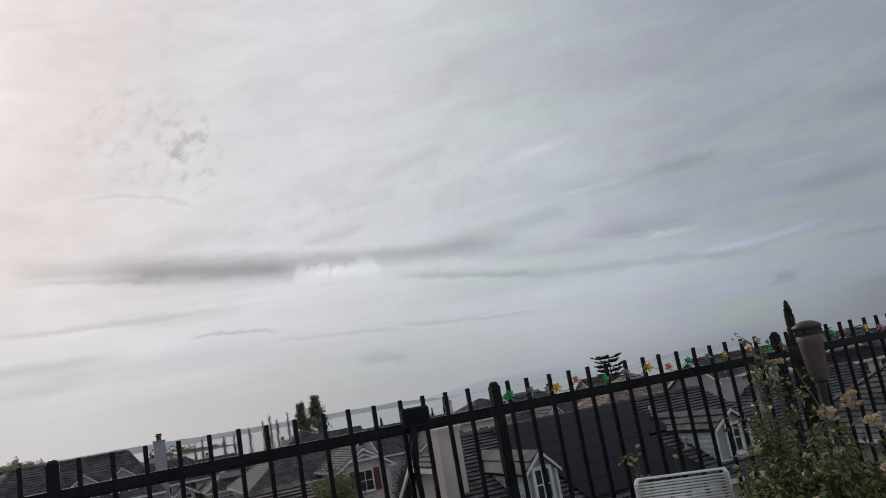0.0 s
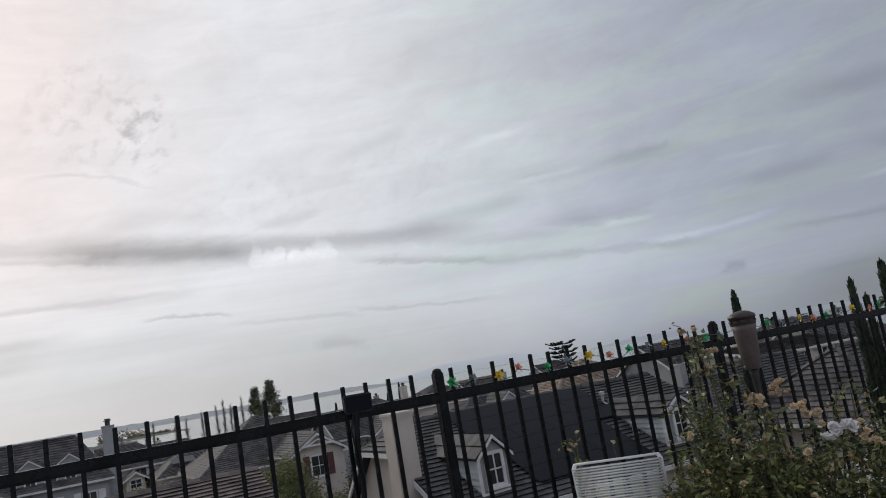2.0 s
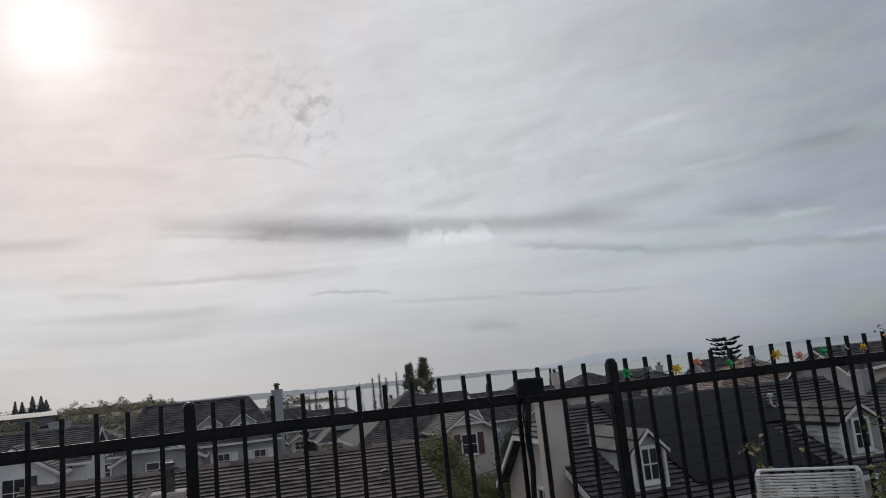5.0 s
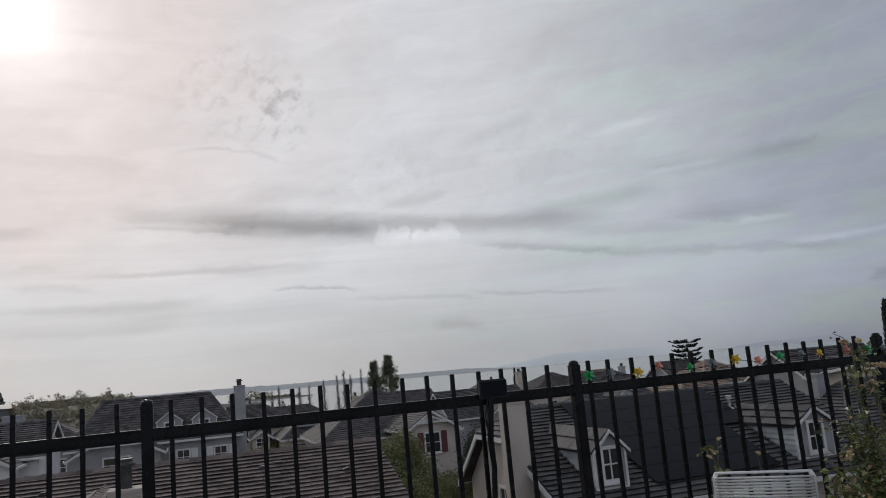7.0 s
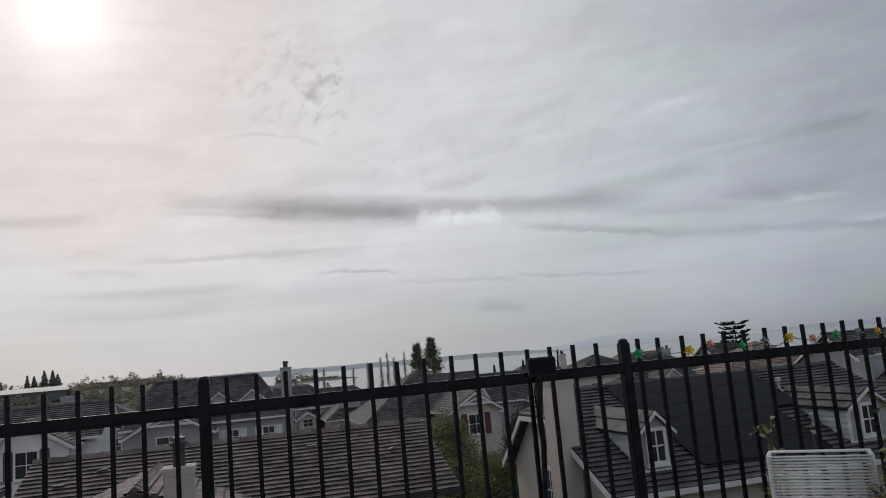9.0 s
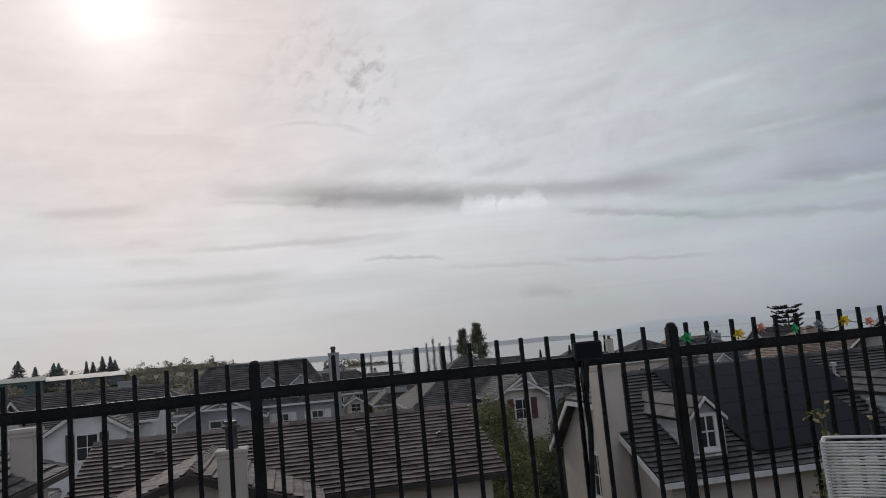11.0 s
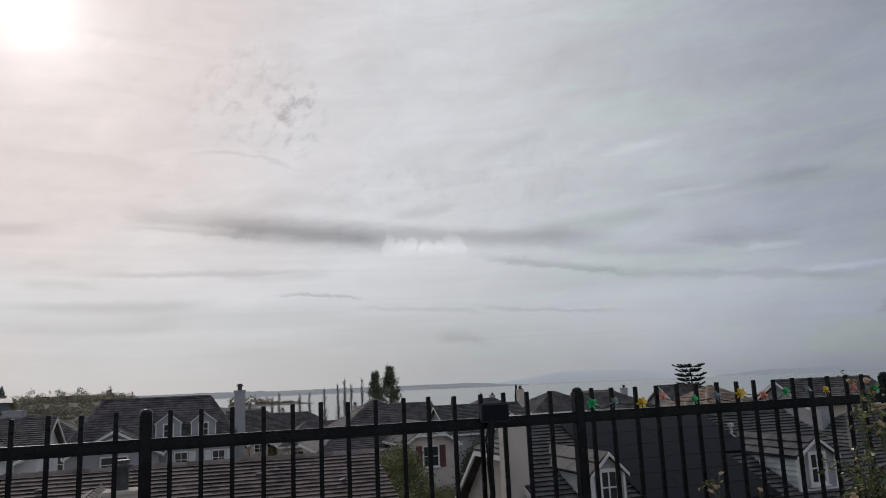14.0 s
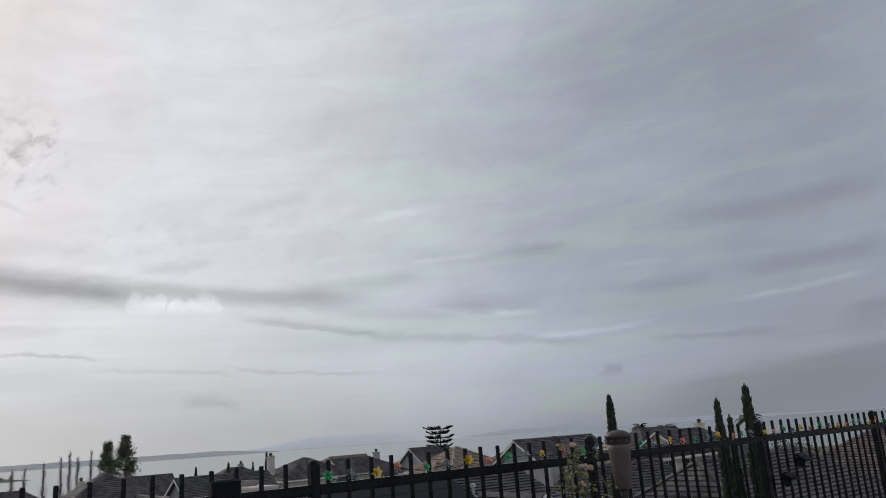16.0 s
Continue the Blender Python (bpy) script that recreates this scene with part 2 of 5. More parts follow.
# ---- materials ----
def material(name, low, high, rough=0.8, scale=3.0, bump=0.15, metal=0.0, island=0.0, fine=40.0, space="Object", through_=0.0, spec=0.5, glow=None):
    """Two scales of stain and grain between two colours, fine relief, and an uneven gloss."""
    mat = bpy.data.materials.new(name)
    mat.use_nodes = True
    g = Graph(mat.node_tree)
    bsdf = mat.node_tree.nodes["Principled BSDF"]
    where = g.n("ShaderNodeTexCoord").outputs[space]
    big, small = g.noise(where, scale, 4.0, 0.6), g.noise(where, fine, 3.0, 0.6)
    f = g.m("MULTIPLY_ADD", g.m("SUBTRACT", small, 0.5), 0.7, g.band(big, 0.3, 0.7))
    if island:
        geo = g.n("ShaderNodeNewGeometry")
        info = g.n("ShaderNodeObjectInfo")
        pick = g.m("FRACT", g.m("ADD", geo.outputs["Random Per Island"], info.outputs["Random"]))
        f = g.m("MULTIPLY_ADD", g.m("SUBTRACT", pick, 0.5), island, f)
    colour = g.mix(g.m("MINIMUM", g.m("MAXIMUM", f, 0.0), 1.0), (*low, 1), (*high, 1))
    g.put(colour, bsdf.inputs["Base Color"])
    g.put(g.m("MULTIPLY_ADD", g.m("SUBTRACT", big, 0.5), 0.25, rough), bsdf.inputs["Roughness"])
    bsdf.inputs["Metallic"].default_value = metal
    bsdf.inputs["Specular IOR Level"].default_value = spec
    # emission that stands in for haze over far land
    if glow:
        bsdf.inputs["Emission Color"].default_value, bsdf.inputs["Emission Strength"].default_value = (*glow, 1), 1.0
    if through_:
        bsdf.inputs["Transmission Weight"].default_value = through_
    if bump:
        b = g.n("ShaderNodeBump", Strength=bump, Distance=0.01)
        g.put(small, b.inputs["Height"])
        g.put(b.outputs[0], bsdf.inputs["Normal"])
    return mat


IRON = material("black_iron_paint", (0.00408, 0.00462, 0.00571), (0.0109, 0.0116, 0.0129), 0.27, 6.0, 0.03, fine=120, spec=0.17)
TILE_BROWN = material("brown_concrete_tile", (0.078, 0.0598, 0.0546), (0.195, 0.153, 0.138), 0.8, 1.2, 0.3, island=0.9)
TILE_SLATE = material("slate_concrete_tile", (0.042, 0.04, 0.041), (0.105, 0.1, 0.1), 0.75, 1.2, 0.3, island=0.9)
TILE_DARK = material("charcoal_concrete_tile", (0.057, 0.051, 0.051), (0.135, 0.123, 0.12), 0.8, 1.0, 0.3, island=0.9)
TILE_TAN = material("tan_concrete_tile", (0.192, 0.138, 0.102), (0.372, 0.282, 0.216), 0.8, 1.0, 0.3, island=0.9)
STUCCO_TAUPE = material("taupe_stucco", (0.46, 0.405, 0.352), (0.575, 0.508, 0.445), 0.9, 0.8, 0.3)
STUCCO_GREY = material("grey_stucco", (0.299, 0.299, 0.305), (0.377, 0.377, 0.384), 0.9, 0.8, 0.3)
STUCCO_CREAM = material("cream_stucco", (0.54, 0.483, 0.402), (0.644, 0.586, 0.494), 0.9, 0.8, 0.3)
STUCCO_WHITE = material("off_white_stucco", (0.632, 0.621, 0.609), (0.736, 0.724, 0.713), 0.9, 0.8, 0.3)
SIDING = material("pale_grey_shingle_siding", (0.343, 0.374, 0.385), (0.447, 0.478, 0.489), 0.8, 2.0, 0.2, island=0.5)
TRIM = material("white_trim_paint", (0.6, 0.59, 0.57), (0.74, 0.73, 0.71), 0.55, 3.0, 0.08)
SHUTTER = material("oxblood_shutter_paint", (0.085, 0.028, 0.028), (0.13, 0.045, 0.042), 0.6, 5.0, 0.1)
SHUTTER_DARK = material("dark_shutter_paint", (0.035, 0.04, 0.042), (0.06, 0.065, 0.07), 0.6, 5.0, 0.1)
METAL = material("galvanised_vent_metal", (0.4, 0.4, 0.4), (0.55, 0.55, 0.55), 0.45, 6.0, 0.1, metal=0.6)
SOLAR = material("dark_solar_glass", (0.0095, 0.0105, 0.0145), (0.015, 0.0165, 0.022), 0.35, 0.5, 0.0, spec=0.04)
SOLAR_EDGE = material("solar_frame_metal", (0.0234, 0.0247, 0.0312), (0.039, 0.0403, 0.0468), 0.5, 2.0, 0.0, spec=0.2)
WINDOW = material("window_glass", (0.02, 0.022, 0.026), (0.05, 0.053, 0.058), 0.08, 0.7, 0.0)
CORD = material("white_vinyl_cord", (0.78, 0.77, 0.76), (0.86, 0.85, 0.84), 0.5, 12.0, 0.05, through_=0.5)
WHITE_TUBE = material("white_powder_coat", (0.74, 0.73, 0.72), (0.84, 0.83, 0.82), 0.4, 10.0, 0.05)
TORCH = material("brown_torch_plastic", (0.085, 0.06, 0.055), (0.125, 0.092, 0.085), 0.6, 8.0, 0.15)
TORCH_CAP = material("dark_brown_torch_cap", (0.03, 0.02, 0.019), (0.055, 0.038, 0.035), 0.5, 8.0, 0.1)
WOOD_STAKE = material("dark_torch_pole", (0.025, 0.02, 0.018), (0.05, 0.04, 0.035), 0.7, 9.0, 0.2)
LEAF_ROSE = material("rose_leaf", (0.05, 0.074, 0.022), (0.18, 0.2, 0.06), 0.28, 4.0, 0.1, island=1.2)
LEAF_LIGHT = material("young_rose_leaf", (0.179, 0.19, 0.0672), (0.336, 0.302, 0.123), 0.5, 4.0, 0.1, island=1.0)
STEM = material("rose_stem", (0.05, 0.06, 0.025), (0.11, 0.1, 0.045), 0.7, 10.0, 0.2)
BOARD_DARK = material("dark_brown_eaves_board", (0.03, 0.024, 0.021), (0.06, 0.048, 0.042), 0.7, 3.0, 0.1)
DRY_LEAF = material("withered_leaf", (0.22, 0.14, 0.06), (0.42, 0.29, 0.13), 0.8, 6.0, 0.1, island=1.0)
DRY_ROSE = material("dried_rose_petal", (0.46, 0.34, 0.21), (0.78, 0.62, 0.42), 0.85, 8.0, 0.2, island=0.9)
WHITE_ROSE = material("white_rose_petal", (0.74, 0.7, 0.68), (0.88, 0.86, 0.85), 0.6, 8.0, 0.05, island=0.5)
CYPRESS = material("cypress_foliage", (0.014, 0.026, 0.014), (0.045, 0.065, 0.03), 0.8, 1.5, 0.0, island=1.2)
PINE = material("araucaria_foliage", (0.014, 0.028, 0.02), (0.035, 0.055, 0.036), 0.8, 1.0, 0.0, island=1.0)
POPLAR = material("poplar_foliage", (0.085, 0.1, 0.06), (0.16, 0.17, 0.09), 0.8, 0.3, 0.0, island=1.0)
SHRUB = material("shrub_foliage", (0.085, 0.1, 0.038), (0.21, 0.215, 0.085), 0.75, 0.6, 0.0, island=1.0)
DARK_TREE = material("dark_tree_foliage", (0.0325, 0.0455, 0.026), (0.078, 0.0975, 0.052), 0.8, 0.4, 0.0, island=1.0)
# evergreen colour lightened and greyed to imitate haze
CONIFER = material("haze_paled_conifer_foliage", (0.11, 0.118, 0.105), (0.21, 0.215, 0.18), 0.9, 0.3, 0.0, island=1.0)
FLUE_METAL = material("weathered_dark_flue_metal", (0.045, 0.043, 0.042), (0.09, 0.086, 0.083), 0.5, 6.0, 0.1, metal=0.4)
# autumn-toned foliage, with haze painted in as a paler base colour
FAR_WOODS = material("haze_paled_woods_foliage", (0.2, 0.19, 0.14), (0.42, 0.36, 0.24), 0.9, 0.02, 0.0, island=1.0)
BARK = material("grey_bark", (0.06, 0.05, 0.04), (0.13, 0.11, 0.09), 0.9, 4.0, 0.4)
TWIG = material("bare_twig", (0.15, 0.135, 0.13), (0.24, 0.215, 0.205), 0.9, 0.5, 0.0)
EARTH = material("hillside_ground", (0.06, 0.06, 0.035), (0.14, 0.125, 0.075), 0.95, 0.08, 0.3, fine=2.0)
PATIO = material("concrete_patio", (0.22, 0.21, 0.2), (0.32, 0.31, 0.29), 0.9, 1.5, 0.3)
GREEN_P = material("green_translucent_plastic", (0.02, 0.36, 0.1), (0.04, 0.5, 0.17), 0.3, 20.0, 0.0, through_=0.25)
CLEAR_P = material("smoky_clear_plastic", (0.2, 0.25, 0.26), (0.32, 0.38, 0.39), 0.2, 20.0, 0.0, through_=0.5)
YELLOW_P = material("yellow_translucent_plastic", (0.75, 0.5, 0.03), (0.85, 0.62, 0.06), 0.3, 20.0, 0.0, through_=0.2)
ORANGE_P = material("salmon_translucent_plastic", (0.72, 0.25, 0.15), (0.82, 0.36, 0.24), 0.3, 20.0, 0.0, through_=0.2)
# distant land: haze put into a pale base colour and a weak emission
FAR_SHORE = material("far_shore_haze_glow", (0.16, 0.17, 0.18), (0.22, 0.23, 0.24), 1.0, 0.004, 0.0, fine=0.03, spec=0.0, glow=(0.13, 0.138, 0.15))
FAR_HILL = material("far_hills_haze_glow", (0.24, 0.26, 0.28), (0.28, 0.3, 0.32), 1.0, 0.001, 0.0, fine=0.01, spec=0.0, glow=(0.235, 0.25, 0.27))
FAINT_HILL = material("faint_hills_haze_glow", (0.16, 0.175, 0.2), (0.2, 0.215, 0.24), 1.0, 0.001, 0.0, fine=0.01, spec=0.0, glow=(0.165, 0.18, 0.205))
NEAR_HILL = material("wooded_hill_haze_glow", (0.08, 0.085, 0.07), (0.15, 0.15, 0.12), 1.0, 0.01, 0.0, fine=0.1, spec=0.0, glow=(0.045, 0.048, 0.052))
SHED_WHITE = material("pale_shed_roof", (0.09, 0.097, 0.1), (0.13, 0.138, 0.142), 0.6, 0.05, 0.0)
SHED_GREEN = material("green_shed_wall", (0.07, 0.11, 0.1), (0.1, 0.145, 0.13), 0.7, 0.05, 0.0)


def water_material():
    mat = bpy.data.materials.new("bay_water")
    mat.use_nodes = True
    g = Graph(mat.node_tree)
    bsdf = mat.node_tree.nodes["Principled BSDF"]
    where = g.n("ShaderNodeTexCoord").outputs["Object"]
    broad = g.noise(where, 0.004, 4.0, 0.6)
    g.put(g.mix(broad, (0.13, 0.16, 0.15, 1), (0.17, 0.2, 0.185, 1)), bsdf.inputs["Base Color"])
    bsdf.inputs["Roughness"].default_value = 0.22
    bsdf.inputs["Specular IOR Level"].default_value = 1.0
    b = g.n("ShaderNodeBump", Strength=0.5, Distance=0.6)
    g.put(g.noise(where, 0.12, 4.0, 0.65), b.inputs["Height"])
    g.put(b.outputs[0], bsdf.inputs["Normal"])
    return mat


WATER = water_material()


# ---- mesh helpers ----
def link(name, verts, faces, mats, parent=None, label="", smooth=False, slots=None):
    me = bpy.data.meshes.new(name)
    me.from_pydata([tuple(v) for v in verts], [], faces)
    for mt in mats if isinstance(mats, (list, tuple)) else [mats]:
        me.materials.append(mt)
    if slots:
        me.polygons.foreach_set("material_index", slots)
    if smooth:
        me.polygons.foreach_set("use_smooth", [True] * len(me.polygons))
    me.update()
    ob = new(name, me)
    if parent:
        ob.parent = parent
    return tagged(ob, label)


def part(name, bm, mt, parent, label="", smooth=False):
    me = bpy.data.meshes.new(name)
    bm.to_mesh(me)
    bm.free()
    me.materials.append(mt)
    if smooth:
        me.polygons.foreach_set("use_smooth", [True] * len(me.polygons))
    ob = new(name, me)
    ob.parent = parent
    return tagged(ob, label)


def shared(name, me, m, parent):
    ob = new(name, me)
    ob.parent = parent
    ob.matrix_local = m
    return ob


def thing(name, m, label, category, group="", kind=""):
    ob = new(name)
    ob.empty_display_size = 0.2
    ob.matrix_world = m
    return tagged(ob, label, category, group, kind)


def add_box(bm, lo, hi, bevel=0.0):
    lo, hi = Vector(lo), Vector(hi)
    made = bmesh.ops.create_cube(bm, size=1.0, matrix=Matrix.LocRotScale((lo + hi) / 2, None, hi - lo))["verts"]
    if bevel:
        edges = {e for v in made for e in v.link_edges}
        bmesh.ops.bevel(bm, geom=list(edges), offset=bevel, segments=2, affect="EDGES")
    return bm


def box(lo, hi, bevel=0.0):
    return add_box(bmesh.new(), lo, hi, bevel)


def lathe(profile, sides=20, m=None):
    """A turned form from (radius, height) rows."""
    bm = bmesh.new()
    rings = []
    for r, h in profile:
        rings.append([bm.verts.new((r * math.cos(2 * math.pi * k / sides), r * math.sin(2 * math.pi * k / sides), h)) for k in range(sides)])
    for a, b in zip(rings, rings[1:]):
        for k in range(sides):
            bm.faces.new((a[k], a[(k + 1) % sides], b[(k + 1) % sides], b[k]))
    bm.faces.new(rings[0][::-1])
    bm.faces.new(rings[-1])
    if m:
        bm.transform(m)
    return bm


def tube_data(points, radii, sides=6):
    """Vertices and faces of a tube along points."""
    verts, faces = [], []
    points = [Vector(p) for p in points]
    for i, p in enumerate(points):
        ahead = (points[min(i + 1, len(points) - 1)] - points[max(i - 1, 0)]).normalized()
        side = ahead.cross(Vector((0.31, 0.17, 0.93))).normalized()
        up = side.cross(ahead)
        r = radii[i] if isinstance(radii, (list, tuple)) else radii
        verts += [p + (side * math.cos(2 * math.pi * k / sides) + up * math.sin(2 * math.pi * k / sides)) * r for k in range(sides)]
    for i in range(len(points) - 1):
        for k in range(sides):
            a, b = i * sides + k, i * sides + (k + 1) % sides
            faces.append((a, b, b + sides, a + sides))
    faces.append(tuple(range(sides))[::-1])
    faces.append(tuple(range((len(points) - 1) * sides, len(points) * sides)))
    return verts, faces


def join(parts):
    verts, faces = [], []
    for v, f in parts:
        k = len(verts)
        verts += list(v)
        faces += [tuple(i + k for i in face) for face in f]
    return verts, faces


def leaves_data(places, size, rng, shape=1.9, droop=0.3):
    """Folded leaves, two faces each, at the given places."""
    verts, faces = [], []
    for p in places:
        s = size * rng.uniform(0.6, 1.35)
        along = Vector((rng.gauss(0, 1), rng.gauss(0, 1), rng.gauss(-droop, 0.7))).normalized()
        side = along.cross(Vector((rng.gauss(0, 1), rng.gauss(0, 1), rng.gauss(0, 1)))).normalized()
        lift = along.cross(side) * s * 0.18
        w, n, p = side * s / shape * 0.5, len(verts), Vector(p)
        verts += [p, p + along * s * 0.45 + w + lift, p + along * s, p + along * s * 0.45 - w + lift, p + along * s * 0.5]
        faces += [(n, n + 1, n + 2, n + 4), (n, n + 4, n + 2, n + 3)]
    return verts, faces


# ---- ground, water and distance ----
def smooth(a, b, x):
    t = min(1.0, max(0.0, (x - a) / (b - a)))
    return t * t * (3 - 2 * t)


def ramp(x, rows):
    for (a, za), (b, zb) in zip(rows, rows[1:]):
        if x <= b:
            return za + (zb - za) * smooth(a, b, x)
    return rows[-1][1]


SLOPE = ((4.9, 0.0), (11.0, -7.0), (60.0, -8.5), (150.0, -13.0), (330.0, -21.0), (620.0, -27.0), (5000.0, -30.0))
WATER_Z = -23.5


def ground_z(x, y):
    v, r = -x * SA + y * CA, math.hypot(x, y)
    az = math.degrees(math.atan2(x, y))
    z = ramp(v if r < 300 else max(v, r * 0.8), SLOPE) if v > 4.9 else 0.0
    left = smooth(-25.0, -34.0, az) if az > -120 else smooth(-170, -140, az)
    if r > 60 and v > 4.9:
        hill = -9.0 + 9.5 * smooth(150, 420, r) + 3.0 * noise.noise((x * 0.004, y * 0.004, 0))
        z += (hill - z) * left * smooth(70, 260, r)
    if v > 12:
        z += 0.35 * noise.noise((x * 0.05, y * 0.05, 3))
    return z


def build_ground():
    verts, faces, rings, spokes = [(0, 0, 0)], [], 70, 180
    radii = [1.2 * (4950 / 1.2) ** (k / (rings - 1)) for k in range(rings)]
    for r in radii:
        for k in range(spokes):
            a = 2 * math.pi * k / spokes
            x, y = r * math.sin(a), r * math.cos(a)
            verts.append((x, y, ground_z(x, y)))
    for k in range(spokes):
        faces.append((0, 1 + (k + 1) % spokes, 1 + k))
    for i in range(rings - 1):
        for k in range(spokes):
            a, b = 1 + i * spokes + k, 1 + i * spokes + (k + 1) % spokes
            faces.append((a, b, b + spokes, a + spokes))
    tagged(link("ground", verts, faces, EARTH, smooth=True), "dry grassy hillside falling away to the bay", "ground", kind="structure")
    k = 96
    verts = [(0, 0, WATER_Z)] + [(4900 * math.sin(2 * math.pi * i / k), 4900 * math.cos(2 * math.pi * i / k), WATER_Z) for i in range(k)]
    tagged(link("water", verts, [(0, 1 + (i + 1) % k, 1 + i) for i in range(k)], WATER), "calm grey-green bay under an overcast sky", "water", kind="structure")
    pts = [at_uv(-9, -6), at_uv(14, -6), at_uv(14, 4.75), at_uv(-9, 4.75)]
    verts = [p + Vector((0, 0, h)) for h in (-0.1, 0.015) for p in pts]
    faces = [(3, 2, 1, 0), (4, 5, 6, 7)] + [(i, (i + 1) % 4, 4 + (i + 1) % 4, 4 + i) for i in range(4)]
    tagged(link("patio", verts, faces, PATIO), "plain concrete terrace behind the iron fence", "pavement", kind="structure")


def far_ridge(name, az0, az1, r, depth, crest, mt, label, step=0.25):
    """A long low hump of land along an arc, its crest height given by azimuth."""
    verts, faces, n = [], [], int((az1 - az0) / step) + 1
    for i in range(n):
        az = az0 + (az1 - az0) * i / (n - 1)
        d, h = ray_of(az, 0), crest(az)
        for k, (dr, f) in enumerate(((0, 0.0), (0.06, 0.35), (0.3, 0.85), (0.5, 1.0), (1.0, 0.0))):
            p = d * (r + depth * dr)
            verts.append((p.x, p.y, WATER_Z - 0.3 + (h - WATER_Z) * f if f else WATER_Z - 1.0))
    for i in range(n - 1):
        for k in range(4):
            a = i * 5 + k
            faces.append((a, a + 5, a + 6, a + 1))
    return tagged(link(name, verts, faces, mt, smooth=True), label, "backdrop", kind="structure")


def rough_line(az, seed, amp):
    return amp * (noise.noise((az * 0.35, seed, 0)) + 0.5 * noise.noise((az * 1.7, seed, 1)) + 0.25 * noise.noise((az * 6, seed, 2)))


build_ground()
# ridges of far land, their haze painted in by glowing materials
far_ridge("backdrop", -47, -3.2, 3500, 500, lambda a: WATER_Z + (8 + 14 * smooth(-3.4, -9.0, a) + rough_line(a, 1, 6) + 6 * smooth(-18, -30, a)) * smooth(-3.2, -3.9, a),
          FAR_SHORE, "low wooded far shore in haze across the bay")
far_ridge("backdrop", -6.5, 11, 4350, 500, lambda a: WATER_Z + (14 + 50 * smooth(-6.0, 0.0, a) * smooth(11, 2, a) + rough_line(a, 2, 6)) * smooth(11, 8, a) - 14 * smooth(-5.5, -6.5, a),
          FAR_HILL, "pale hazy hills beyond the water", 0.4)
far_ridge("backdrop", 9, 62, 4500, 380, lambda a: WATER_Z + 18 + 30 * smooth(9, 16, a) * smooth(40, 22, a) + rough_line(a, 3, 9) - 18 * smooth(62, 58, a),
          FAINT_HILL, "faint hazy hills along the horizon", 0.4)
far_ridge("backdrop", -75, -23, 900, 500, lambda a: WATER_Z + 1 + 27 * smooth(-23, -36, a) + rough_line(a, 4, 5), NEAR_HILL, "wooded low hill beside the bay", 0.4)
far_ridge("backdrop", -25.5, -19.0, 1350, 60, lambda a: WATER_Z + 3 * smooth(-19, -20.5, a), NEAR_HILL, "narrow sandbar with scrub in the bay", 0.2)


# ---- iron fence ----
FENCE_V, FENCE_U0, TIP, PANEL = 3.19, 1.66, 1.507, 1.86


def build_fence():
    fence = thing("fence", pose_uv(FENCE_U0, FENCE_V) @ pose(0, 0, 0, 0, -0.15, 0), "black painted iron picket fence along a terrace edge", "fence")

    def mesh(name, bm):
        ob = part(name, bm, IRON, fence)
        me = ob.data
        bpy.data.objects.remove(ob)
        return me

    bm = box((-0.0088, -0.0088, 0.06), (0.0088, 0.0088, TIP - 0.004), 0.002)
    picket = mesh("picket", bm)
    bm = box((-0.0225, -0.0225, 0.0), (0.0225, 0.0225, TIP - 0.03), 0.003)
    cap = lathe([(0.0235, 0), (0.0235, 0.006), (0.021, 0.014), (0.013, 0.02), (0.003, 0.022)], 16, pose(0, 0, TIP - 0.031))
    tmp = bpy.data.meshes.new("cap")
    cap.to_mesh(tmp)
    cap.free()
    bm.from_mesh(tmp)
    post = mesh("post", bm)
    foot = mesh("base_plate", box((-0.055, -0.055, 0.0), (0.055, 0.055, 0.012), 0.002))
    bm = box((0.0215, -0.025, -0.024), (PANEL - 0.0215, 0.025, 0.024))
    bmesh.ops.bevel(bm, geom=[e for e in bm.edges if abs(e.verts[0].co.x - e.verts[1].co.x) > 1], offset=0.011, segments=6, affect="EDGES")
    rail = mesh("rail", bm)
    rng = random.Random(5)
    for n in range(-3, 7):
        x = n * PANEL
        shared("post", post, pose(x, 0, 0.015), fence)
        shared("base_plate", foot, pose(x, 0, 0.015), fence)
        if n == 6:
            break
        for h in (TIP - 0.13, 0.62, 0.14):
            shared("rail", rail, pose(x, 0, h), fence)
        for k in range(15):
            at = x + {-2: 0.114, -1: 0.09, 0: 0.07}.get(n, 0.083) + k * 0.1167
            shared("picket", picket, pose(at, 0, rng.uniform(-0.003, 0.003), rng.uniform(-0.25, 0.25), rng.uniform(-0.25, 0.25), 0), fence)


build_fence()


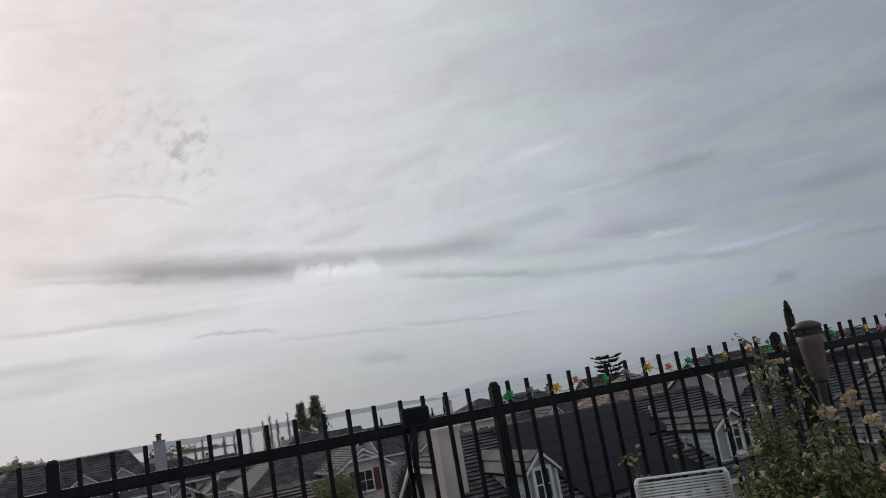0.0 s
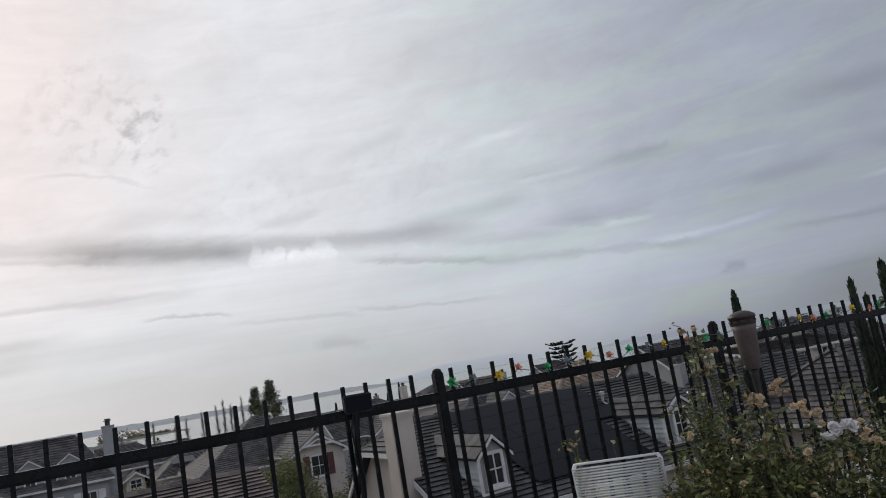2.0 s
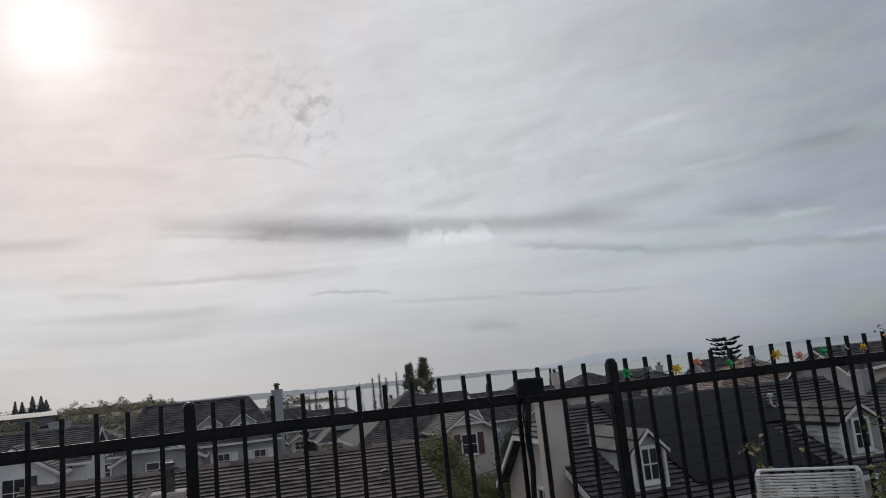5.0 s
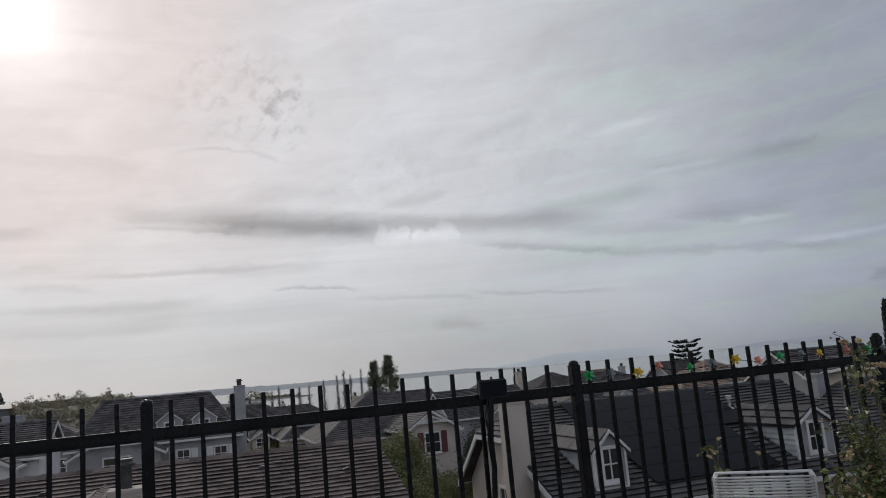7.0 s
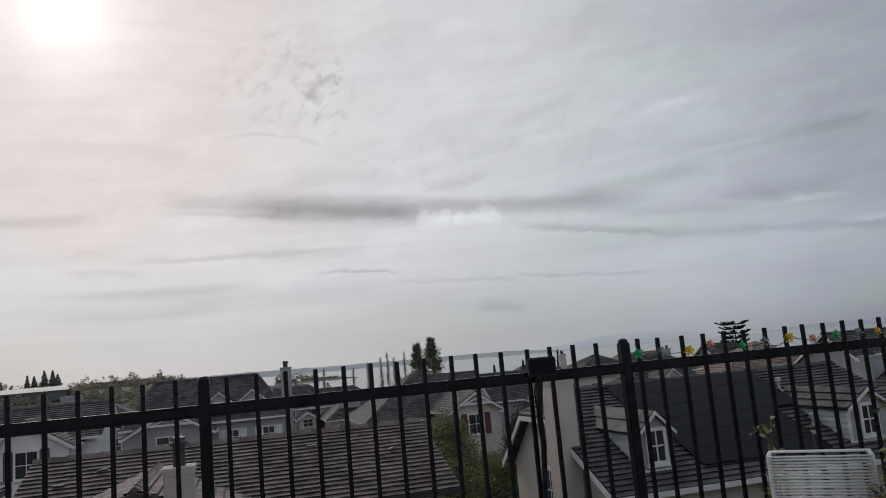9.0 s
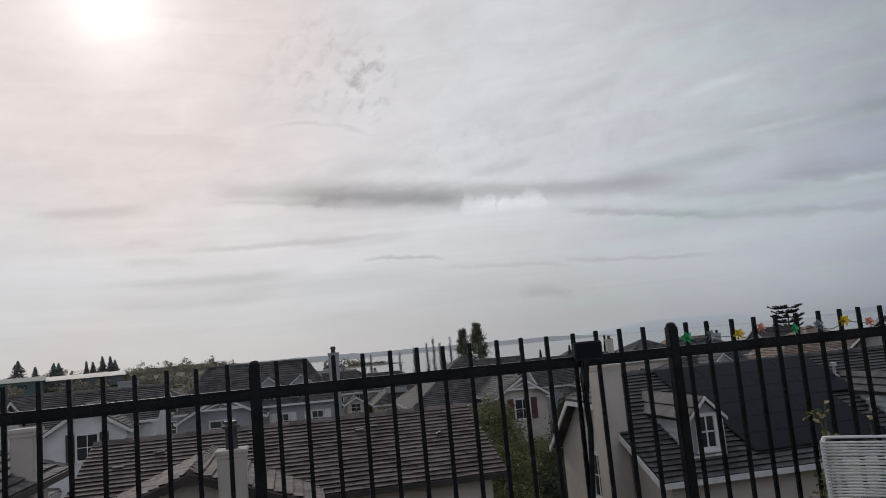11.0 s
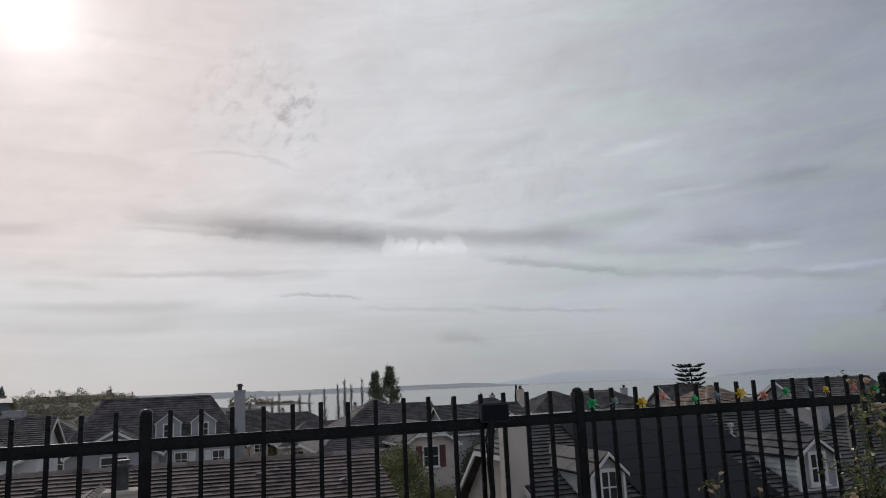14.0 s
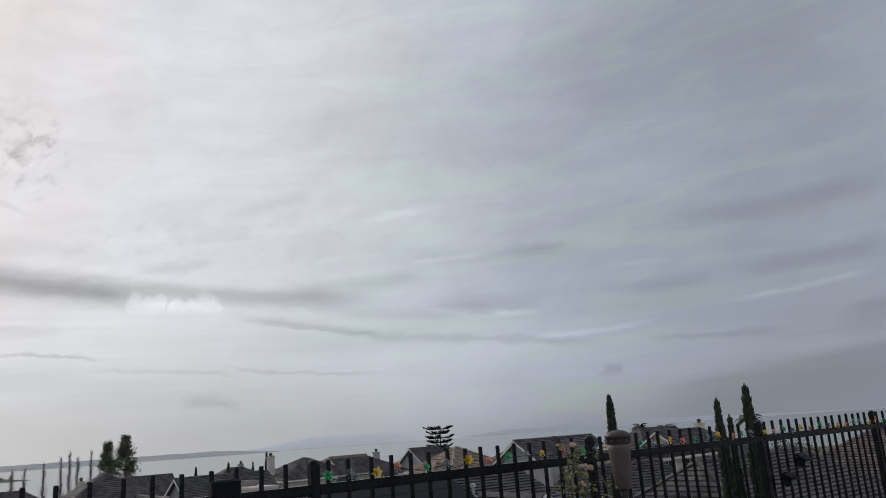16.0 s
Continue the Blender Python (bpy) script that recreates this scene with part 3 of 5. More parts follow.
# ---- houses ----
def tile_plane(e0, e1, r0, r1, rng, course=0.225, width=0.33):
    """Overlapping flat tiles on a roof plane between its eave and its ridge, course by course."""
    e0, e1, r0, r1 = (Vector(p) for p in (e0, e1, r0, r1))
    normal = (e1 - e0).cross((r0 + r1) / 2 - (e0 + e1) / 2).normalized()
    slope = ((r0 + r1) / 2 - (e0 + e1) / 2).length
    n = max(2, round(slope / course))
    rows = []
    for i in range(n):
        verts, faces = [], []
        s0, s1 = i / n, (i + 1) / n
        a0, b0 = e0.lerp(r0, s0), e1.lerp(r1, s0)
        a1, b1 = e0.lerp(r0, s1), e1.lerp(r1, s1)
        length = (b0 - a0).length
        m = max(1, round(length / width))
        offset = 0.5 * (i % 2) / m
        cuts = [0.0] + [min(1.0, k / m + offset) for k in range(1 if not offset else 0, m)] + [1.0]
        for c0, c1 in zip(cuts, cuts[1:]):
            if c1 - c0 < 0.02 / max(length, 0.1):
                continue
            gap = 0.003 / max(length, 0.1)
            lift, tilt = 0.055 + rng.uniform(-0.006, 0.008), rng.uniform(-0.004, 0.004)
            p = [a0.lerp(b0, c0 + gap) + normal * (lift + tilt), a0.lerp(b0, c1 - gap) + normal * (lift - tilt),
                 a1.lerp(b1, c1 - gap) + normal * 0.012, a1.lerp(b1, c0 + gap) + normal * 0.012,
                 a0.lerp(b0, c0 + gap) + (a1 - a0) * 0.16 + normal * 0.002, a0.lerp(b0, c1 - gap) + (b1 - b0) * 0.16 + normal * 0.002]
            k = len(verts)
            verts += p
            faces += [(k, k + 1, k + 2, k + 3), (k + 4, k + 5, k + 1, k)]
        rows.append((verts, faces))
    return rows


def slab(quad, thick):
    quad = [Vector(p) for p in quad]
    normal = (quad[1] - quad[0]).cross(quad[2] - quad[0]).normalized()
    verts = quad + [p - normal * thick for p in quad]
    n = len(quad)
    faces = [tuple(range(n)), tuple(range(n, 2 * n))[::-1]] + [(i, n + i, n + (i + 1) % n, (i + 1) % n) for i in range(n)]
    return verts, faces


def beam(a, b, w, h):
    """A board from a to b, w thick to the side and h deep, its top edge on the line."""
    a, b = Vector(a), Vector(b)
    along = (b - a).normalized()
    side = along.cross(Vector((0, 0, 1))).normalized() * w / 2
    down = Vector((0, 0, -h))
    verts = [a - side, a + side, a + side + down, a - side + down, b - side, b + side, b + side + down, b - side + down]
    return verts, [(0, 1, 2, 3), (7, 6, 5, 4), (0, 4, 5, 1), (1, 5, 6, 2), (2, 6, 7, 3), (3, 7, 4, 0)]


def moved(data, m):
    return [m @ Vector(v) for v in data[0]], data[1]


def window(house, m, w, h, shutters=None, name="window", deep=True, arch=False):
    """A framed window on the plane y = 0 of m, looking towards -y."""
    f, d = 0.09, 0.06
    (a, c), (p, q) = (w / 2 + f, h / 2 + f), (w / 2, h / 2)
    ring = [(sx * k, y, sz * n) for y in (-d, 0.02) for k, n in ((a, c), (p, q)) for sx, sz in ((-1, -1), (1, -1), (1, 1), (-1, 1))]
    faces = []
    for i in range(4):
        j = (i + 1) % 4
        faces += [(i, j, 4 + j, 4 + i), (8 + j, 8 + i, 12 + i, 12 + j), (j, i, 8 + i, 8 + j), (4 + i, 4 + j, 12 + j, 12 + i)]
    ob = link(name, *moved((ring, faces), m), TRIM, house)
    under = ob if deep else house
    link("pane", *moved(slab_box((-w / 2, -0.02, -h / 2), (w / 2, -0.008, h / 2)), m), WINDOW, under)
    link("glazing_bar", *moved(slab_box((-0.02, -d * 0.6, -h / 2), (0.02, -0.021, h / 2)), m), TRIM, under)
    link("glazing_bar", *moved(slab_box((-w / 2, -d * 0.55, -0.02), (w / 2, -0.022, 0.02)), m), TRIM, under)
    link("sill", *moved(slab_box((-w / 2 - f - 0.04, -d - 0.05, -h / 2 - f - 0.05), (w / 2 + f + 0.04, 0.0, -h / 2 - f - 0.001)), m), TRIM, under)
    if shutters:
        for side in (-1, 1):
            x0 = side * (w / 2 + f + 0.24)
            leaf = link("shutter", *moved(slab_box((x0 - 0.2, -0.05, -h / 2 - f), (x0 + 0.2, -0.003, h / 2 + f)), m), shutters, house)
            for k in range(9):
                link("louver", *moved(slab_box((x0 - 0.15, -0.064, -h / 2 + 0.02 + k * h / 9), (x0 + 0.15, -0.049, -h / 2 + 0.07 + k * h / 9)), m), shutters, leaf)
    return ob


def slab_box(lo, hi):
    (x0, y0, z0), (x1, y1, z1) = lo, hi
    verts = [(x0, y0, z0), (x1, y0, z0), (x1, y1, z0), (x0, y1, z0), (x0, y0, z1), (x1, y0, z1), (x1, y1, z1), (x0, y1, z1)]
    return verts, [(3, 2, 1, 0), (4, 5, 6, 7), (0, 1, 5, 4), (1, 2, 6, 5), (2, 3, 7, 6), (3, 0, 4, 7)]


CLIP = 0.72


def section(house, x, y, length, depth, ze, zr, zg, ends="gg", tile=TILE_BROWN, wall=STUCCO_TAUPE, turn=0.0, near=False, over=0.35, truss=False, trim=None, hip=1.0, ridge=0.0):
    """One roofed block: walls, tiled planes, fascia boards. x, y, turn: its middle and ridge direction in the house. Length and depth of the roof's outline."""
    m = pose(x, y, 0, 0, 0, turn)
    rng = random.Random(int(abs(x * 37 + y * 91 + ze * 53)) + 1)
    hx, hy = length / 2, depth / 2
    inset = [hy * hip if e == "h" else 0.0 for e in ends]
    trim = trim or TRIM
    r0, r1 = Vector((-hx + min(inset[0], hx - 0.2), ridge, zr)), Vector((hx - min(inset[1], hx - 0.2), ridge, zr))
    corners = [Vector((-hx, -hy, ze)), Vector((hx, -hy, ze)), Vector((hx, hy, ze)), Vector((-hx, hy, ze))]
    planes = [(corners[0], corners[1], r0, r1), (corners[2], corners[3], r1, r0)]
    clip = {}
    if "j" in ends:
        for e in (0, 1):
            peak = Vector(((-hx, hx)[e], ridge, zr))
            front, rear = (corners[0], corners[3]) if e == 0 else (corners[1], corners[2])
            clip[e] = (front.lerp(peak, CLIP), rear.lerp(peak, CLIP))
        if ends[0] == "j":
            r0 = Vector((-hx + hy * (1 - CLIP), ridge, zr))
        if ends[1] == "j":
            r1 = Vector((hx - hy * (1 - CLIP), ridge, zr))
        planes = [(corners[0], corners[1], clip[0][0], clip[1][0]), (corners[2], corners[3], clip[1][1], clip[0][1]),
                  (clip[0][0], clip[1][0], r0, r1), (clip[1][1], clip[0][1], r1, r0)]
        if ends[0] == "j":
            planes.append((clip[0][1], clip[0][0], r0, r0))
        if ends[1] == "j":
            planes.append((clip[1][0], clip[1][1], r1, r1))
    if ends[0] == "h":
        planes.append((corners[3], corners[0], r0, r0))
    if ends[1] == "h":
        planes.append((corners[1], corners[2], r1, r1))
    deck = []
    for e0, e1, p0, p1 in planes:
        deck.append(slab([e0, e1, p1] if p0 is p1 else [e0, e1, p1, p0], 0.1))
    roof = link("roof", *moved(join(deck), m), tile, house)
    for n, (e0, e1, p0, p1) in enumerate(planes):
        rows = tile_plane(e0, e1, p0, p1, rng)
        if near and n == 0:
            made, rest = 0, []
            for verts, faces in rows:
                for k in range(len(faces) // 2):
                    piece = (verts[6 * k : 6 * k + 6], [(0, 1, 2, 3), (4, 5, 1, 0)])
                    if made < 300:
                        link("tile", *moved(piece, m), tile, roof)
                        made += 1
                    else:
                        rest.append(piece)
            if rest:
                tagged(link("roof_tiles", *moved(join(rest), m), tile, roof), kind="stuff")
        else:
            tagged(link("roof_tiles", *moved(join(rows), m), tile, roof), kind="stuff")
    # ridge and hip caps, tile by tile
    caps = []
    lines = [(r0, r1)] + [(corners[i], r0 if i in (0, 3) else r1) for i in range(4) if ends[0 if i in (0, 3) else 1] == "h"]
    lines += [(p, (r0, r1)[e]) for e in clip if ends[e] == "j" for p in clip[e]]
    for a, b in lines:
        k = max(1, round((b - a).length / 0.4))
        for i in range(k):
            p, q = a.lerp(b, i / k), a.lerp(b, (i + 1) / k)
            side = (q - p).cross(Vector((0, 0, 1))).normalized() * 0.13
            up0, up1 = Vector((0, 0, 0.1 + rng.uniform(-0.008, 0.008))), Vector((0, 0, 0.075))
            caps.append(([p - side, p + up0, p + side, q - side, q + up1, q + side], [(0, 1, 4, 3), (1, 2, 5, 4), (0, 2, 1), (3, 4, 5)]))
    tagged(link("ridge_cap", *moved(join(caps), m), tile, roof), kind="stuff")
    # walls under the overhang
    wx, wy = hx - over, hy - over
    g = 0.14
    zt = ze + (zr - ze) * over / hy - g
    low = [(-wx, -wy, zg), (wx, -wy, zg), (wx, wy, zg), (-wx, wy, zg)]
    top = [(-wx, -wy, zt), (wx, -wy, zt), (wx, wy, zt), (-wx, wy, zt)]
    faces = [(0, 1, 5, 4), (2, 3, 7, 6)]
    verts = low + top
    for e, (i, j) in ((0, (3, 0)), (1, (1, 2))):
        if ends[e] == "g":
            verts.append(((-wx, wx)[e], ridge, zr - g))
            faces.append((i, j, j + 4, len(verts) - 1, i + 4))
        elif ends[e] == "j":
            cz = ze + (zr - ze) * CLIP - g
            front, rear = clip[e][0].y, clip[e][1].y
            verts += [((-wx, wx)[e], y, cz) for y in ((front, rear) if e == 0 else (rear, front))]
            faces.append((i, j, j + 4, len(verts) - 2, len(verts) - 1, i + 4))
        else:
            faces.append((i, j, j + 4, i + 4))
    link("wall", *moved((verts, faces), m), wall, house)
    # fascia with gutter along the eaves, barge boards on the gables
    boards = [beam(corners[0] + Vector((0, -0.03, 0.02)), corners[1] + Vector((0, -0.03, 0.02)), 0.08, 0.13),
              beam(corners[3] + Vector((0, 0.03, 0.02)), corners[2] + Vector((0, 0.03, 0.02)), 0.08, 0.13)]
    for e in (0, 1):
        sx = (-hx, hx)[e]
        c0, c1 = (corners[0], corners[3]) if e == 0 else (corners[1], corners[2])
        if ends[e] == "j":
            drop = Vector((0, 0, -0.03))
            boards += [beam(c0 + drop, clip[e][0] + drop, 0.06, 0.17), beam(c1 + drop, clip[e][1] + drop, 0.06, 0.17), beam(clip[e][0] + drop, clip[e][1] + drop, 0.07, 0.14)]
        elif ends[e] == "g":
            peak = Vector((sx, ridge, zr))
            boards += [beam(c0 + Vector((0, 0, -0.03)), peak + Vector((0, 0, -0.02)), 0.06, 0.17), beam(c1 + Vector((0, 0, -0.03)), peak + Vector((0, 0, -0.02)), 0.06, 0.17)]
            if truss:
                z0 = zr - (zr - ze) * 0.55
                half = hy * 0.5
                x0 = sx + (0.02 if e else -0.02)
                boards += [beam((x0, -half, z0), (x0, half, z0), 0.08, 0.12), beam((x0 - 0.001, 0, zr - 0.2), (x0 + 0.001, 0.01, z0), 0.1, 0.1)]
                for s in (-1, 1):
                    boards += [beam((x0, s * half * 0.75, z0), (x0, 0, z0 + (zr - z0) * 0.45), 0.07, 0.09)]
        else:
            boards.append(beam(c0 + Vector((0, 0, 0.02)), c1 + Vector((0, 0, 0.02)), 0.08, 0.13))
    for board in boards:
        link("fascia_board", *moved(board, m), trim, house)
    return m


def chimney(house, x, y, w, d, z0, z1, wall, flue=0.45):
    ob = part("chimney", box((x - w / 2, y - d / 2, z0), (x + w / 2, y + d / 2, z1), 0.02), wall, house)
    part("chimney_cap", add_box(box((x - w / 2 - 0.04, y - d / 2 - 0.04, z1 - 0.05), (x + w / 2 + 0.04, y + d / 2 + 0.04, z1 + 0.03), 0.012),
                                (x - w / 2 - 0.02, y - d / 2 - 0.02, z1 - 0.12), (x + w / 2 + 0.02, y + d / 2 + 0.02, z1 - 0.05)), wall, ob)
    if flue:
        k = min(w, d) * 0.22
        part("flue", lathe([(k, z1 + 0.03), (k, z1 + flue), (k * 1.5, z1 + flue + 0.01), (k * 1.5, z1 + flue + 0.06), (k * 1.1, z1 + flue + 0.1), (k * 1.1, z1 + flue + 0.16)], 14, pose(x, y, 0)), FLUE_METAL, ob)
    return ob


def dormer(house, x, y, w, zb, ze, zp, back, tile, wall, arch=False, win=(0.5, 0.8), near=True):
    """A gabled dormer whose front stands at y and looks towards -y; back: how far its roof runs into the main one."""
    h = w / 2
    verts = [(x - h, y, zb), (x + h, y, zb), (x + h, y, ze), (x, y, zp - 0.08), (x - h, y, ze), (x - h, y + back, zb), (x + h, y + back, zb), (x + h, y + back, ze), (x, y + back, zp - 0.08), (x - h, y + back, ze)]
    ob = link("dormer", verts, [(0, 1, 2, 3, 4), (0, 4, 9, 5), (1, 6, 7, 2)], STUCCO_GREY if near else wall, house)
    rng = random.Random(int(x * 10))
    o, f = 0.1, 0.12
    drop = (zp - ze) * o / h
    rows = []
    for s in (-1, 1):
        e0, e1 = Vector((x + s * (h + o), y - f, ze - drop)), Vector((x + s * (h + o), y + back, ze - drop))
        q0, q1 = Vector((x, y - f, zp)), Vector((x, y + back, zp))
        if s > 0:
            e, r = (e0, e1), (q0, q1)
        else:
            e, r = (e1, e0), (q1, q0)
        rows += [slab([e[0], e[1], r[1], r[0]], 0.07)] + tile_plane(e[0], e[1], r[0], r[1], rng, 0.32, 0.34)
    link("dormer_roof", *join(rows), tile, ob)
    bars = []
    for s in (-1, 1):
        bars.append(beam((x + s * (h + o), y - f - 0.02, ze - drop), (x, y - f - 0.02, zp), 0.04, 0.09))
    bars.append(beam((x - h - 0.03, y - 0.015, zb + 0.1), (x + h + 0.03, y - 0.015, zb + 0.1), 0.05, 0.1))
    bars += [slab_box((x + s * h - 0.035, y - 0.03, zb), (x + s * h + 0.035, y + 0.03, ze - 0.02)) for s in (-1, 1)]
    for bar in bars:
        link("trim_board", *bar, TRIM, ob)
    # lapped siding boards on the cheeks
    laps = []
    n = max(3, round((ze - zb) / 0.16))
    for s in (-1, 1):
        for i in range(n):
            z0, z1 = zb + (ze - zb) * i / n, zb + (ze - zb) * (i + 1) / n
            k, cells = s * h + x, max(2, round(back / 0.3))
            for c in range(cells):
                y0, y1 = y + back * c / cells + 0.004, y + back * (c + 1) / cells - 0.004
                laps.append(([(k + s * 0.03, y0, z0), (k + s * 0.03, y1, z0), (k + s * 0.006, y1, z1), (k + s * 0.006, y0, z1), (k, y0, z0), (k, y1, z0)], [(0, 1, 2, 3), (4, 5, 1, 0)]))
    tagged(link("siding", *join(laps), SIDING, ob), kind="stuff")
    window(ob, pose(x, y - 0.005, (zb + ze) / 2 + 0.12), win[0], win[1], deep=False)
    return ob


def vent_pipe(house, x, y, z, h=0.5):
    part("vent_pipe", lathe([(0.16, 0), (0.1, 0.04), (0.05, 0.07), (0.05, h - 0.14), (0.1, h - 0.13), (0.1, h - 0.02), (0.03, h)], 12, pose(x, y, z)), METAL, house)


def house_of(u, v, label, turn=0.0):
    return thing("house", pose_uv(u, v, 0, turn), label, "house", "hillside houses")


# the brown-roofed house just below the terrace
h = house_of(-0.25, 22.4, "stucco house with brown flat-tile gable roof below the terrace")
section(h, 0, 0, 10.5, 8.1, -1.74, -0.35, -7.6, "gg", TILE_BROWN, STUCCO_TAUPE, near=True, trim=BOARD_DARK)
section(h, -2.05, -2.75, 5.6, 5.4, -1.62, -0.68, -7.6, "gg", TILE_BROWN, STUCCO_TAUPE, 90, trim=BOARD_DARK)
chimney(h, -1.17, -5.55, 0.58, 0.58, -7.6, -0.3, STUCCO_TAUPE)
for k, (dx, dy, rot) in enumerate(((1.9, -1.0, 20), (2.3, -0.85, -30), (4.0, -1.7, 70), (-4.3, -1.6, 10), (-3.4, -1.0, 40))):
    zz = -0.35 - 1.39 * (-dy) / 4.05 + 0.06
    part("slipped_tile", add_box(bmesh.new(), (-0.13, -0.06, 0), (0.13, 0.06, 0.025)), METAL, h).matrix_local = pose(dx, dy, zz, -19, 0, rot)
window(h, pose(3.2, -3.72, -3.4), 1.2, 1.2)

# the slate-roofed house with solar panels
H2U = 14.3
h = house_of(H2U, 21.0, "taupe stucco house with slate tile roof, dormers and solar panels")
section(h, -0.05, 0.125, 11.6, 8.15, -2.27, 0.08, -8.0, "jg", TILE_SLATE, STUCCO_TAUPE, near=True, ridge=1.175)
chimney(h, -5.92, -1.35, 0.66, 0.72, -8.0, 0.55, STUCCO_TAUPE, 0)
dormer(h, -4.12, -3.15, 0.92, -1.95, -0.84, -0.38, 3.5, TILE_SLATE, STUCCO_GREY, win=(0.42, 0.76))
dormer(h, 2.68, -3.15, 1.34, -1.95, -0.88, -0.42, 3.4, TILE_SLATE, STUCCO_GREY, win=(0.46, 0.76))
PITCH = math.degrees(math.atan2(2.35, 5.25))
for row in range(6):
    first, count = (-2.9, 3) if row < 3 else (-3.25, 4)
    for c in range(count):
        s = 0.72 + row * 0.816
        x, y, z = first + (c + 0.5) * 1.36, -3.95 + s * math.cos(radians(PITCH)), -2.27 + s * math.sin(radians(PITCH))
        ob = part("solar_panel", box((-0.677, 0, 0.085), (0.677, 0.806, 0.115), 0.003), SOLAR_EDGE, h)
        ob.matrix_local = pose(x, y, z, PITCH)
        part("pane", box((-0.668, 0.009, 0.1), (0.668, 0.797, 0.119)), SOLAR, ob)
vent_pipe(h, 2.3, -0.1, -0.56, 0.45)
vent_pipe(h, 1.75, -2.05, -1.44, 0.35)
window(h, pose(-5.51, 0.85, -2.8, 0, 0, -90), 0.62, 1.2)
window(h, pose(-3.7, -3.62, -3.9), 1.2, 1.2)
window(h, pose(0.2, -3.62, -3.9), 1.6, 1.2)

# the house with oxblood shutters
h = house_of(14.6, 52.0, "taupe house with white gable truss and dark red shutters")
section(h, 0, -0.2, 8.0, 4.1, -2.3, -1.0, -8.4, "gg", TILE_DARK, STUCCO_TAUPE, 90, truss=True)
section(h, -1.6, 5.2, 10.4, 10.0, -2.75, 0.5, -8.4, "hh", TILE_DARK, STUCCO_TAUPE)
window(h, pose(0, -3.87, -3.1), 0.95, 1.2, SHUTTER)

# the large grey house with two dormers
h = house_of(-2.5, 55.0, "grey house with dark hipped tile roof and two arched dormers")
section(h, 0, 0, 10.6, 6.4, -1.46, 1.38, -8.4, "hh", TILE_DARK, STUCCO_GREY, hip=0.6)
section(h, -2.15, -2.6, 5.4, 5.6, -1.85, -0.35, -8.4, "gg", TILE_DARK, STUCCO_GREY, 90, truss=True)
dormer(h, 0.8, -2.75, 1.5, -1.5, -0.15, 0.42, 2.4, TILE_DARK, STUCCO_GREY, win=(0.5, 0.75), near=False)
dormer(h, 2.95, -2.75, 1.5, -1.5, -0.15, 0.42, 2.4, TILE_DARK, STUCCO_GREY, win=(0.5, 0.75), near=False)
chimney(h, 5.3, -1.2, 0.7, 0.7, -8, 1.65, STUCCO_GREY, 0.3)
window(h, pose(1.6, -2.87, -2.55), 0.7, 0.85, TRIM)
window(h, pose(3.9, -2.87, -2.55), 0.7, 0.85, TRIM)
window(h, pose(-2.15, -4.96, -2.4), 1.4, 0.8)

# the off-white house
h = house_of(-9.8, 46.0, "off-white stucco house with dark tile roof and dark shutters")
section(h, -0.7, 0, 6.6, 7.0, -1.0, 0.65, -8.0, "gg", TILE_DARK, STUCCO_WHITE)
section(h, -0.5, -2.4, 6.0, 4.4, -1.25, 0.15, -8.0, "gg", TILE_DARK, STUCCO_WHITE, 90)
window(h, pose(-0.5, -5.06, -1.95), 0.95, 1.2, SHUTTER_DARK)
chimney(h, 0.3, 1.0, 1.0, 0.8, -2, 1.05, STUCCO_GREY, 0)

# the house close by at the foot of the slope
h = house_of(-9.6, 17.2, "dark tiled house with a pale stucco chimney below the terrace")
section(h, 0, 0.3, 7.4, 6.4, -1.25, -0.15, -7.4, "hh", TILE_DARK, STUCCO_TAUPE)
section(h, 2.75, -1.7, 4.6, 4.0, -0.4, 0.62, -7.4, "hh", TILE_DARK, STUCCO_TAUPE, 90, trim=BOARD_DARK)
chimney(h, 4.52, -1.4, 0.42, 0.45, -7.4, 0.62, STUCCO_TAUPE, 0)


# rows of houses farther down the hill
def plain_house(u, v, length, depth, ze, zr, ends, tile, wall, label, turn=0.0, stack=None, wing=None, wins=2, hip=1.0, drop=1.3):
    h = house_of(u, v, label, turn)
    zg = ze - 5.6
    section(h, 0, 0, length, depth, ze, zr, zg, ends, tile, wall, hip=hip)
    if wing:
        wx, ww, wl = wing
        section(h, wx, -depth / 2 + wl / 2 - 1.4, wl, ww, ze - 0.05, ze + (zr - ze) * 0.72, zg, "gg", tile, wall, 90, truss=True)
        window(h, pose(wx, -depth / 2 - 1.4 + 0.32, ze - 1.1), 1.2, 1.1)
    for k in range(wins):
        x = -length / 2 + (k + 0.6) * length / (wins + 0.2)
        if wing and abs(x - wing[0]) < wing[1] / 2 + 0.6:
            continue
        window(h, pose(x, -depth / 2 + 0.33, ze - drop), 1.0, 1.1)
    if stack:
        chimney(h, stack, 0.6, 0.62, 0.62, ze - 1, zr + 0.38, wall, 0.22)
    return h


